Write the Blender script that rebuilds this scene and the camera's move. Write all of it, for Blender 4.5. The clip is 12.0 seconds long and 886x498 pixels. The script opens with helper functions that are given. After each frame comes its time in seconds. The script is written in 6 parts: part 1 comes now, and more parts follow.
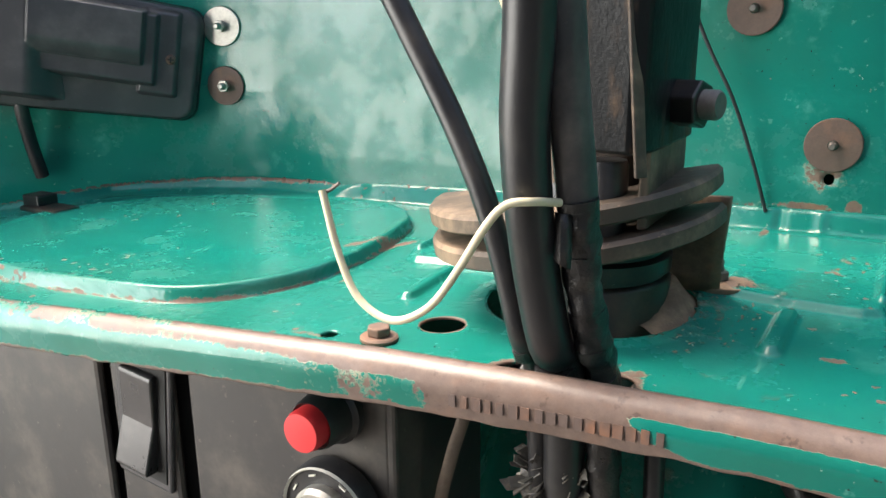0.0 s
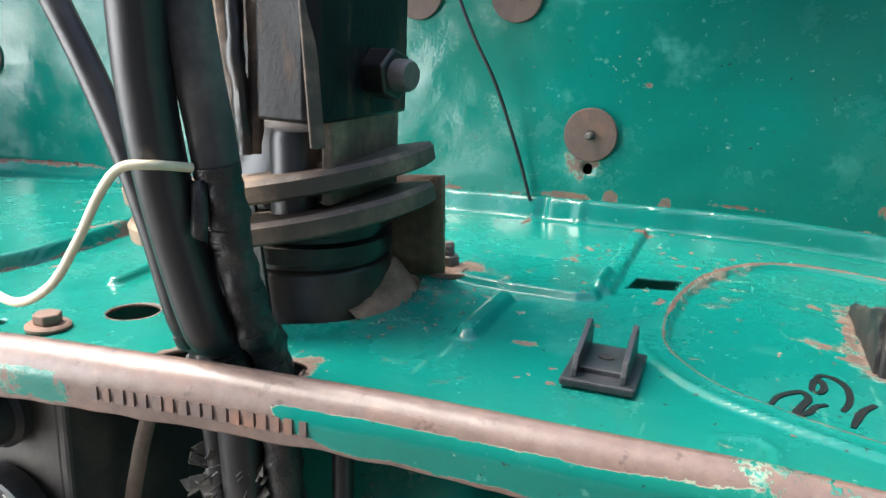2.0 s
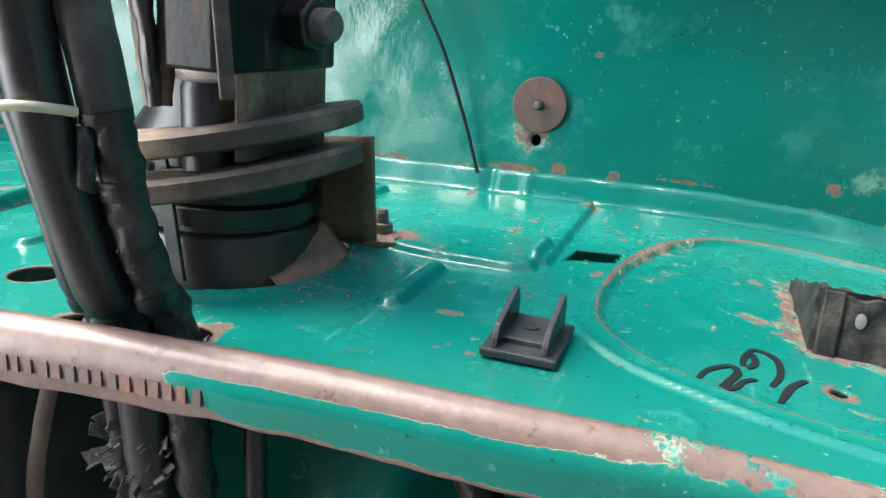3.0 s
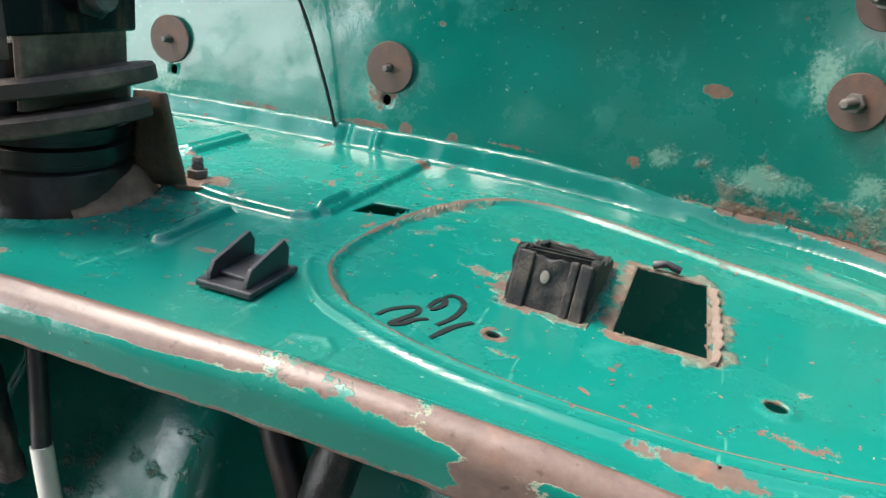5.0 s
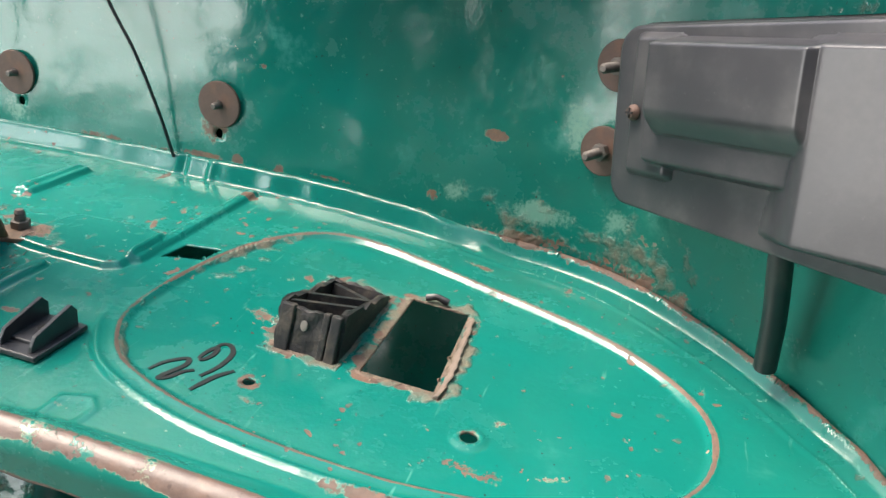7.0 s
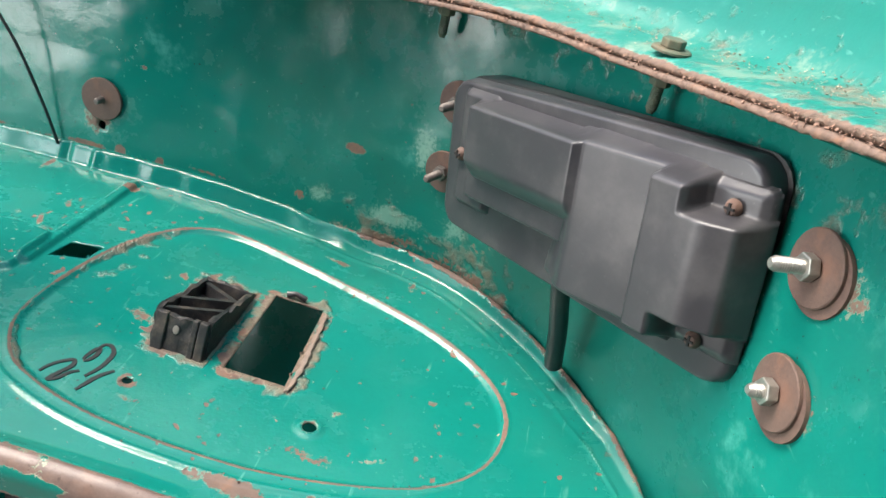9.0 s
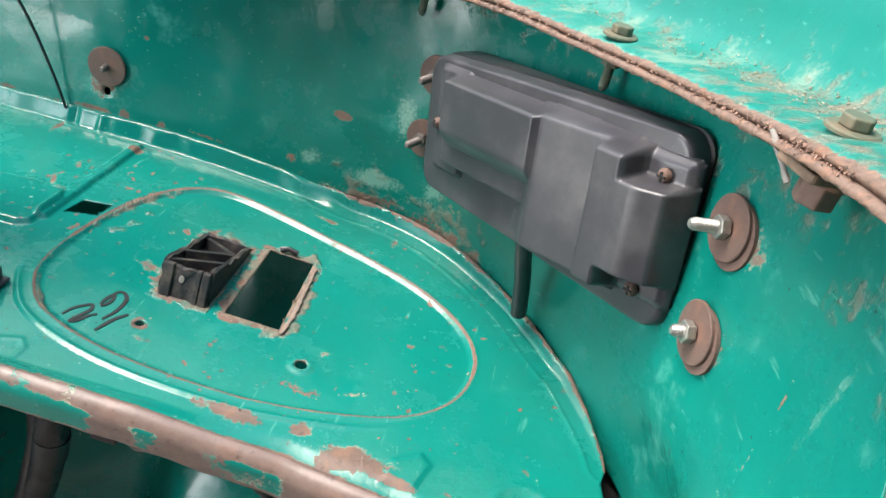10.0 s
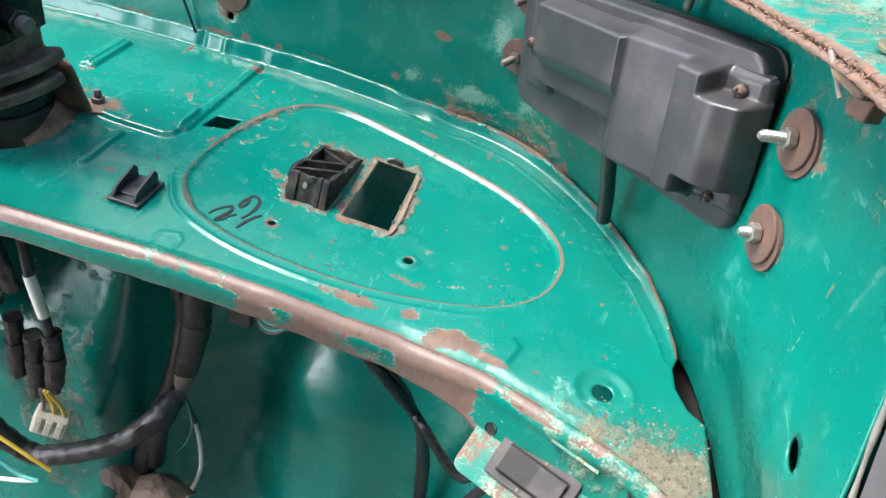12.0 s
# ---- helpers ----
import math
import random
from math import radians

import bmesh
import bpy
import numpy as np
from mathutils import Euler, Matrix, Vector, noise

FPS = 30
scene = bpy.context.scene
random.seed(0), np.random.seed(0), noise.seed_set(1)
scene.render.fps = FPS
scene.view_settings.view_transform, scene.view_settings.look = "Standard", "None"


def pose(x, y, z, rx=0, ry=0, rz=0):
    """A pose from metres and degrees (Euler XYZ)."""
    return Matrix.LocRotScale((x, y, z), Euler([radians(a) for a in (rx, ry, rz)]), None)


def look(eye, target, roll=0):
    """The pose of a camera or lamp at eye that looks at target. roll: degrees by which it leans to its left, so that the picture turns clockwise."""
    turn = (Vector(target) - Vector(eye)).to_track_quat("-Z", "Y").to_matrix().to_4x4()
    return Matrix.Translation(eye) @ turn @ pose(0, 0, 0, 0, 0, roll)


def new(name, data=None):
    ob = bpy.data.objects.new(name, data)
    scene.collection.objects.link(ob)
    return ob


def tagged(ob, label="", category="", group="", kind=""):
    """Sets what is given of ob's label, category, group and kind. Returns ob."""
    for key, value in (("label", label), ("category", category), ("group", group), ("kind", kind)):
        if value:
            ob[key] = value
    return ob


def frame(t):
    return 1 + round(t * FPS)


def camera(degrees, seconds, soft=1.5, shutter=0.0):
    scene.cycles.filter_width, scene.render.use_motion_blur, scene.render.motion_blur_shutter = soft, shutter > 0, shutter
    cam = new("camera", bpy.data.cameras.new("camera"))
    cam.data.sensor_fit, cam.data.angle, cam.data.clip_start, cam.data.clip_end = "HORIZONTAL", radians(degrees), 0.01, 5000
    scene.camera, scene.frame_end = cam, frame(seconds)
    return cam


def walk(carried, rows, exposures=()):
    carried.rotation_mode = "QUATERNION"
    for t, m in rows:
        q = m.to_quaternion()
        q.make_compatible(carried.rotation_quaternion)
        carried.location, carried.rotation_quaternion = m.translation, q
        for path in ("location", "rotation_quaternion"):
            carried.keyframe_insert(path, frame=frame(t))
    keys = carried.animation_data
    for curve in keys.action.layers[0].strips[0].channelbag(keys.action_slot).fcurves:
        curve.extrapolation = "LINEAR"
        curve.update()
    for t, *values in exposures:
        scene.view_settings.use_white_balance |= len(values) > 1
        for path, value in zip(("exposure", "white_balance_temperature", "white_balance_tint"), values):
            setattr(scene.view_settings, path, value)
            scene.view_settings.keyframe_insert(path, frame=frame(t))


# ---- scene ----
cam = camera(59.4, 12.0)
PATH = [
    (0, (0.128, -0.533, 0.139), (-0.833, 1.139, -0.389), -0.5),
    (0.5, (0.142, -0.518, 0.13), (-0.739, 1.191, -0.419), 0.2),
    (1, (0.157, -0.502, 0.131), (-0.649, 1.247, -0.408), 0.8),
    (1.5, (0.173, -0.494, 0.13), (-0.571, 1.29, -0.385), 1.4),
    (2, (0.191, -0.479, 0.124), (-0.483, 1.331, -0.395), 2.3),
    (2.5, (0.197, -0.469, 0.125), (-0.432, 1.352, -0.415), 3.0),
    (3, (0.204, -0.459, 0.114), (-0.392, 1.366, -0.447), 4.0),
    (3.2, (0.208, -0.456, 0.115), (-0.377, 1.37, -0.454), 4.1),
    (4.8, (0.315, -0.463, 0.135), (-0.27, 1.321, -0.555), 7.0),
    (5, (0.329, -0.466, 0.143), (-0.267, 1.311, -0.553), 7.1),
    (5.5, (0.366, -0.462, 0.176), (-0.22, 1.314, -0.531), 7.3),
    (6, (0.398, -0.471, 0.196), (-0.133, 1.318, -0.526), 7.0),
    (6.5, (0.412, -0.476, 0.21), (-0.066, 1.317, -0.537), 7.0),
    (7, (0.422, -0.476, 0.225), (-0.016, 1.307, -0.568), 7.5),
    (7.2, (0.431, -0.474, 0.233), (0.023, 1.308, -0.576), 8.0),
    (8.8, (0.453, -0.518, 0.32), (0.277, 1.241, -0.615), 12.4),
    (9, (0.455, -0.52, 0.326), (0.309, 1.234, -0.622), 13.2),
    (9.5, (0.465, -0.529, 0.361), (0.356, 1.214, -0.615), 13.7),
    (10, (0.469, -0.571, 0.357), (0.373, 1.14, -0.674), 14.4),
    (10.5, (0.481, -0.587, 0.364), (0.375, 1.075, -0.744), 15.0),
    (11, (0.485, -0.614, 0.355), (0.367, 0.998, -0.823), 15.0),
    (11.5, (0.486, -0.626, 0.364), (0.325, 0.951, -0.855), 13.6),
    (12, (0.472, -0.63, 0.387), (0.219, 0.915, -0.858), 11.5),
]
EXPOSURES = ((0.0, 1.66, 7100, 10), (1.0, 1.80, 6900, 10), (2.5, 1.82, 6450, 10), (5.0, 1.58, 6650, 10), (7.0, 1.42, 6850, 10), (9.5, 1.44, 6600, 10), (12.0, 1.56, 6350, 10))
walk(cam, [(t, look(eye, target, roll)) for t, eye, target, roll in PATH], EXPOSURES)

# ---------- world, sun, exposure ----------
world = bpy.data.worlds.new("overcast_sky")
scene.world = world
world.use_nodes = True
wn = world.node_tree.nodes
sky = wn.new("ShaderNodeTexSky")
sky.sky_type = "NISHITA"
sky.sun_disc = False
sky.sun_elevation, sky.sun_rotation = radians(61), radians(262)
sky.air_density, sky.dust_density, sky.ozone_density = 1.0, 3.0, 1.0
wn["Background"].inputs["Strength"].default_value = 0.15
world.node_tree.links.new(sky.outputs["Color"], wn["Background"].inputs["Color"])
sun_data = bpy.data.lights.new("sun", "SUN")
sun_data.energy, sun_data.angle, sun_data.color = 2.3, radians(32), (1.0, 0.95, 0.88)
sun = new("sun", sun_data)
sun.matrix_world = look((-1.5, -0.2, 2.7), (0, 0, 0))
# the sky's light through the open doorway
door_data = bpy.data.lights.new("doorway_light", "AREA")
door_data.shape, door_data.size, door_data.size_y, door_data.energy, door_data.color = "RECTANGLE", 0.9, 0.8, 7.0, (0.95, 0.98, 1.0)
door_light = new("doorway_light", door_data)
door_light.matrix_world = look((-0.80, -0.80, 0.15), (0.4, -0.3, 0.1))


# ---------- node helpers ----------
class Nodes:
    """A material's node tree with short ways to add nodes; every method returns an output socket."""

    def __init__(self, name):
        self.mat = bpy.data.materials.new(name)
        self.mat.use_nodes = True
        self.tree = self.mat.node_tree
        self.bsdf = self.tree.nodes["Principled BSDF"]
        self.coord = self.tree.nodes.new("ShaderNodeTexCoord").outputs["Object"]

    def put(self, socket, value):
        if hasattr(value, "is_linked"):
            self.tree.links.new(value, socket)
        elif isinstance(value, (tuple, list)) and len(value) == 3 and socket.type == "RGBA":
            socket.default_value = (*value, 1)
        else:
            socket.default_value = value

    def noise(self, scale, detail=4.0, rough=0.55, offset=0.0, stretch=None, distort=0.0):
        src = self.coord
        m = self.tree.nodes.new("ShaderNodeMapping")
        m.inputs["Location"].default_value = (offset, offset * 0.7, offset * 1.3)
        if stretch:
            m.inputs["Scale"].default_value = stretch
        self.tree.links.new(src, m.inputs["Vector"])
        n = self.tree.nodes.new("ShaderNodeTexNoise")
        n.inputs["Scale"].default_value, n.inputs["Detail"].default_value = scale, detail
        n.inputs["Roughness"].default_value, n.inputs["Distortion"].default_value = rough, distort
        self.tree.links.new(m.outputs["Vector"], n.inputs["Vector"])
        return n.outputs["Fac"]

    def math(self, op, a, b=0.0, clamp=False):
        n = self.tree.nodes.new("ShaderNodeMath")
        n.operation, n.use_clamp = op, clamp
        self.put(n.inputs[0], a), self.put(n.inputs[1], b)
        return n.outputs[0]

    def step(self, value, low, high, to_low=0.0, to_high=1.0):
        n = self.tree.nodes.new("ShaderNodeMapRange")
        n.interpolation_type = "SMOOTHSTEP"
        for k, v in zip((0, 1, 2, 3, 4), (value, low, high, to_low, to_high)):
            self.put(n.inputs[k], v)
        return n.outputs[0]

    def mix(self, fac, a, b):
        n = self.tree.nodes.new("ShaderNodeMix")
        n.data_type = "RGBA"
        self.put(n.inputs[0], fac), self.put(n.inputs[6], a), self.put(n.inputs[7], b)
        return n.outputs[2]

    def attr(self, name):
        n = self.tree.nodes.new("ShaderNodeAttribute")
        n.attribute_name = name
        return n.outputs["Fac"]

    def random(self):
        return self.tree.nodes.new("ShaderNodeObjectInfo").outputs["Random"]

    def bump(self, height, strength=0.4, distance=0.001, under=None):
        n = self.tree.nodes.new("ShaderNodeBump")
        n.inputs["Strength"].default_value, n.inputs["Distance"].default_value = strength, distance
        self.put(n.inputs["Height"], height)
        if under is not None:
            self.put(n.inputs["Normal"], under)
        return n.outputs["Normal"]

    def finish(self, color, rough, metal=0.0, normal=None, **more):
        self.put(self.bsdf.inputs["Base Color"], color)
        self.put(self.bsdf.inputs["Roughness"], rough)
        self.put(self.bsdf.inputs["Metallic"], metal)
        if normal is not None:
            self.put(self.bsdf.inputs["Normal"], normal)
        for key, value in more.items():
            self.put(self.bsdf.inputs[key.replace("_", " ")], value)
        return self.mat


GREEN = (0.004, 0.215, 0.135)
RUST = (0.165, 0.088, 0.062)
CREAM = (0.52, 0.44, 0.33)


def painted_sheet(name, chips=0.70, pale=0.35, dull=0.0, grime=0.3, base=0.0, chalk_sheen=0.0, orange=0.5, steel=((0.060, 0.038, 0.030), (0.27, 0.175, 0.125)), bare_rough=0.62, rim_amount=0.7, chalk_sheen_size=30, chalk_sheen_tint=((0.26, 0.36, 0.25), (0.56, 0.58, 0.44)), wave=0.3, tone=((0.002, 0.145, 0.109), (0.003, 0.190, 0.151))):
    """Old green gloss paint on sheet steel: chipped to rust where "wear" is high, dusty where "dust" is high."""
    n = Nodes(name)
    big, mid, fine = n.noise(9, 5), n.noise(60, 6, 0.6, 3.1), n.noise(420, 4, 0.6, 7.7)
    cloud, scratch = n.noise(22, 6, 0.65, 11.3), n.noise(180, 3, 0.5, 5.2, (1, 0.12, 1))
    edge = n.math("ADD", n.math("MULTIPLY", n.math("SUBTRACT", n.noise(40, 9, 0.72, 3.1), 0.5), 0.95), n.math("MULTIPLY", n.math("SUBTRACT", fine, 0.5), 0.30))
    worn = n.math("ADD", n.math("MAXIMUM", n.attr("wear"), base), edge)
    chalky_sheen = n.step(n.math("ADD", n.math("MAXIMUM", n.attr("chalk_sheen"), chalk_sheen), n.math("ADD", n.math("MULTIPLY", n.math("SUBTRACT", n.noise(chalk_sheen_size, 8, 0.66, 91.0, (1, 1, 0.6)), 0.5), 1.6), n.math("MULTIPLY", n.math("SUBTRACT", fine, 0.5), 0.5))), 0.44, 0.72)
    spots = n.step(n.noise(130, 2, 0.4, 21.0), chips, chips + 0.015)
    bare = n.math("MAXIMUM", n.step(worn, 0.49, 0.51), n.math("MULTIPLY", spots, n.step(big, 0.50, 0.56)))
    rim = n.math("MULTIPLY", n.math("SUBTRACT", n.step(worn, 0.45, 0.475), n.step(worn, 0.49, 0.51), True), n.step(cloud, 0.40, 0.60))
    rub = n.math("MULTIPLY", n.step(cloud, 0.56, 0.78), pale)
    dusty = n.step(n.math("ADD", n.attr("dust"), n.math("MULTIPLY", n.math("SUBTRACT", mid, 0.5), 1.5)), 0.35, 0.75)
    paint = n.mix(big, *tone)
    paint = n.mix(rub, paint, (0.07, 0.33, 0.27))
    paint = n.mix(n.math("MULTIPLY", n.step(scratch, 0.66, 0.76), 0.35), paint, (0.14, 0.42, 0.34))
    paint = n.mix(n.math("MULTIPLY", n.step(n.noise(5, 4, 0.6, 33.0), 0.45, 0.8), grime), paint, (0.05, 0.12, 0.06))
    paint = n.mix(n.math("MULTIPLY", n.step(n.noise(240, 3, 0.6, 61.0), 0.70, 0.74), n.math("MULTIPLY", n.step(n.noise(18, 4, 0.6, 62.0), 0.48, 0.60), 0.65)), paint, (0.36, 0.50, 0.40))
    paint = n.mix(n.math("MULTIPLY", n.step(n.noise(330, 2, 0.5, 71.0), 0.735, 0.75), 0.8), paint, (0.03, 0.025, 0.02))
    # pale tint for chalky paint and for highlights painted into the colour
    paint = n.mix(n.math("MULTIPLY", chalky_sheen, 0.62), paint, n.mix(mid, *chalk_sheen_tint))
    rust = n.mix(n.noise(150, 6, 0.75, 2.2), *steel)
    rust = n.mix(n.math("MULTIPLY", n.step(n.noise(70, 5, 0.65, 15.0), 0.48, 0.68), orange), rust, (0.29, 0.135, 0.070))
    rust = n.mix(n.math("MULTIPLY", n.step(n.noise(190, 4, 0.6, 17.0), 0.60, 0.70), 0.55), rust, (0.035, 0.022, 0.017))
    color = n.mix(n.math("MULTIPLY", rim, rim_amount), paint, (0.46, 0.42, 0.30))
    color = n.mix(bare, color, rust)
    color = n.mix(n.math("MULTIPLY", dusty, 0.85), color, n.mix(n.noise(210, 6, 0.8, 81.0), (0.05, 0.038, 0.026), (0.40, 0.33, 0.235)))
    rough = n.math("ADD", n.math("MULTIPLY", n.step(n.noise(13, 6, 0.7, 40.0), 0.42, 0.66), 0.30), 0.10 + dull)
    rough = n.math("MAXIMUM", rough, n.math("MULTIPLY", chalky_sheen, 0.55))
    rough = n.math("MAXIMUM", rough, n.math("MULTIPLY", bare, bare_rough))
    rough = n.math("MAXIMUM", rough, n.math("MULTIPLY", dusty, 0.9))
    normal = n.bump(n.noise(16, 3, 0.5, 9.0), wave, 0.005)
    normal = n.bump(n.noise(90, 3, 0.5, 19.0), 0.12, 0.002, normal)
    normal = n.bump(n.math("SUBTRACT", n.math("MULTIPLY", fine, 0.3), bare), 0.55, 0.0007, normal)
    normal = n.bump(n.math("MULTIPLY", dusty, n.noise(200, 6, 0.75, 50.0)), 1.0, 0.003, normal)
    return n.finish(color, rough, 0.0, normal)


def rusty_steel(name, dark=(0.07, 0.042, 0.035), light=(0.26, 0.16, 0.115), rough=0.75, metal=0.0, spot=0.5):
    n = Nodes(name)
    grain, patch = n.noise(240, 5, 0.7), n.noise(40, 4, 0.6, 4.0)
    color = n.mix(grain, dark, light)
    color = n.mix(n.math("MULTIPLY", n.step(patch, 0.5, 0.7), spot), color, (0.30, 0.125, 0.06))
    return n.finish(color, n.math("ADD", n.math("MULTIPLY", grain, 0.25), rough - 0.15), metal, n.bump(grain, 0.6, 0.0006))


def dusty_black(name, base=(0.018, 0.018, 0.020), dust=(0.20, 0.17, 0.14), amount=0.4, rough=0.5, scale=45, bump=0.15):
    """Black rubber, plastic or oily steel under thin dust."""
    n = Nodes(name)
    fine, patch = n.noise(scale * 8, 4, 0.6, 2.0), n.noise(scale, 5, 0.65)
    worn = n.math("MULTIPLY", n.step(patch, 0.42, 0.78), amount)
    color = n.mix(worn, base, dust)
    color = n.mix(n.math("MULTIPLY", n.step(fine, 0.66, 0.74), amount * 0.7), color, dust)
    return n.finish(color, n.math("ADD", n.math("MULTIPLY", patch, 0.3), rough - 0.15), 0.0, n.bump(n.math("ADD", fine, patch), bump, 0.0006))


def plain(name, color, rough=0.5, metal=0.0, vary=0.25, scale=120, bump=0.1, **more):
    n = Nodes(name)
    f = n.noise(scale, 4, 0.6)
    low, high = [c * (1 - vary) for c in color], [min(1, c * (1 + vary)) for c in color]
    return n.finish(n.mix(f, tuple(low), tuple(high)), n.math("ADD", n.math("MULTIPLY", f, 0.2), max(0.02, rough - 0.1)), metal, n.bump(f, bump, 0.0005), **more)


M_TRAY = painted_sheet("green_paint_tray", 0.685, 0.30, orange=0.30, steel=((0.050, 0.032, 0.026), (0.20, 0.130, 0.095)), rim_amount=0.45, tone=((0.002, 0.139, 0.107), (0.003, 0.182, 0.149)), chalk_sheen_tint=((0.16, 0.42, 0.36), (0.50, 0.62, 0.54)), wave=0.13)
M_WALL = painted_sheet("green_paint_wall", 0.78, 0.85, 0.0, 0.4, rim_amount=0.4, chalk_sheen_size=17, chalk_sheen_tint=((0.12, 0.34, 0.26), (0.40, 0.54, 0.42)))
M_COWL = painted_sheet("green_paint_cowl", 0.78, 0.6, 0.22, 0.35, rim_amount=0.4, chalk_sheen_size=34, chalk_sheen_tint=((0.12, 0.235, 0.175), (0.29, 0.325, 0.245)), wave=0.12)
M_APRON = painted_sheet("green_paint_apron", 0.80, 0.3, 0.0, 0.3, 0.0, 0.0, 0.16, ((0.064, 0.043, 0.036), (0.25, 0.174, 0.142)), 0.36, 0.75)
M_LOWER = painted_sheet("green_paint_lower", 0.80, 0.45, 0.0, 0.30)
M_RUST = rusty_steel("rusty_steel")
M_WASHER = rusty_steel("rusty_washer", (0.055, 0.034, 0.028), (0.17, 0.105, 0.080), 0.75, 0.0, 0.25)
M_DUSTSTEEL = rusty_steel("dusty_steel", (0.048, 0.030, 0.020), (0.28, 0.185, 0.118), 0.66, 0.0, 0.35)
M_BOLT = plain("zinc_bolt", (0.42, 0.40, 0.36), 0.42, 0.8, 0.4, 300, 0.3)
M_OLDBOLT = plain("old_bolt", (0.15, 0.13, 0.115), 0.55, 0.4, 0.5, 300, 0.3)
M_RUBBER = dusty_black("black_rubber", (0.014, 0.014, 0.016), (0.11, 0.095, 0.08), 0.34, 0.40, 30, 0.18)
M_SHEATH = dusty_black("dusty_sheath", (0.034, 0.033, 0.036), (0.19, 0.165, 0.145), 0.50, 0.38, 34, 0.2)
M_TAPE = dusty_black("black_tape", (0.009, 0.009, 0.010), (0.16, 0.14, 0.12), 0.25, 0.33, 70, 0.9)
M_OILY = dusty_black("oily_black_steel", (0.007, 0.008, 0.009), (0.10, 0.062, 0.040), 0.42, 0.36, 40, 0.22)
M_PLASTIC = dusty_black("black_plastic", (0.038, 0.037, 0.041), (0.16, 0.15, 0.145), 0.30, 0.33, 26, 0.12)
M_BLOCK = dusty_black("dusty_broken_plastic", (0.013, 0.013, 0.014), (0.22, 0.17, 0.12), 0.42, 0.55, 70, 0.9)
M_CLIP = dusty_black("clip_plastic", (0.022, 0.023, 0.027), (0.13, 0.13, 0.13), 0.25, 0.42, 60, 0.1)
M_PANEL = dusty_black("grimy_panel", (0.03, 0.027, 0.026), (0.16, 0.135, 0.11), 0.55, 0.55, 18, 0.2)
# near-black that paints in the shade of gaps, wells, screw slots and holes
M_DARK = plain("recess_shade", (0.012, 0.012, 0.012), 0.8, 0, 0.3)
M_WIRE = plain("cream_wire", (0.62, 0.55, 0.38), 0.5, 0, 0.15, 200)
M_RED = plain("red_button", (0.62, 0.03, 0.035), 0.4, 0, 0.12, 60)
M_WHITE = plain("white_nylon", (0.68, 0.66, 0.58), 0.5, 0, 0.15)
M_INK = plain("black_marker", (0.006, 0.006, 0.006), 0.5, 0, 0.2)


# ---------- mesh helpers ----------
def part(name, bm, material, parent=None, label="", smooth=False, bevel=0.0):
    mesh = bpy.data.meshes.new(name)
    bmesh.ops.recalc_face_normals(bm, faces=bm.faces)
    bm.to_mesh(mesh)
    bm.free()
    mesh.materials.append(material)
    if smooth:
        mesh.shade_smooth()
        mesh.set_sharp_from_angle(angle=radians(38))
    ob = new(name, mesh)
    ob.parent = parent
    if label:
        ob["label"] = label
    if bevel:
        mod = ob.modifiers.new("bevel", "BEVEL")
        mod.width, mod.segments, mod.limit_method = bevel, 2, "ANGLE"
    return ob


def thing(name, label, category, at=(0, 0, 0), group="", kind="", turn=None):
    ob = new(name)
    ob.empty_display_size = 0.01
    ob.location = at
    if turn is not None:
        ob.rotation_euler = turn
    return tagged(ob, label, category, group, kind)


def box(bm, size, at=(0, 0, 0), turn=None):
    m = Matrix.Translation(at) @ (turn.to_4x4() if turn else Matrix()) @ Matrix.Diagonal((*size, 1))
    bmesh.ops.create_cube(bm, size=1, matrix=m)
    return bm


def lathe(profile, steps=32, m=Matrix(), start=0.0, sweep=360.0, close=False):
    """A bmesh of a profile [(radius, height), ...] turned round z."""
    bm = bmesh.new()
    full = abs(sweep - 360) < 1e-6
    rows = []
    for i in range(steps if full else steps + 1):
        a = radians(start + sweep * i / steps)
        rows.append([bm.verts.new(m @ Vector((r * math.cos(a), r * math.sin(a), h))) for r, h in profile])
    n = len(profile)
    for i in range(steps):
        a, b = rows[i], rows[(i + 1) % len(rows)]
        for j in range(n if close else n - 1):
            k = (j + 1) % n
            bm.faces.new((a[j], b[j], b[k], a[k]))
    if not full and close:
        bm.faces.new(rows[0]), bm.faces.new(rows[-1][::-1])
    if not close:
        for j in (0, n - 1):
            if full and profile[j][0] > 1e-6:
                bm.faces.new([r[j] for r in rows])
    bmesh.ops.remove_doubles(bm, verts=bm.verts, dist=1e-6)
    return bm


def spline(points, per=8):
    """Catmull-Rom through points."""
    p = [Vector(q) for q in points]
    p = [2 * p[0] - p[1], *p, 2 * p[-1] - p[-2]]
    out = []
    for i in range(1, len(p) - 2):
        a, b, c, d = p[i - 1:i + 3]
        for k in range(per):
            t = k / per
            out.append(0.5 * ((2 * b) + (c - a) * t + (2 * a - 5 * b + 4 * c - d) * t * t + (3 * b - a - 3 * c + d) * t ** 3))
    out.append(p[-2])
    return out


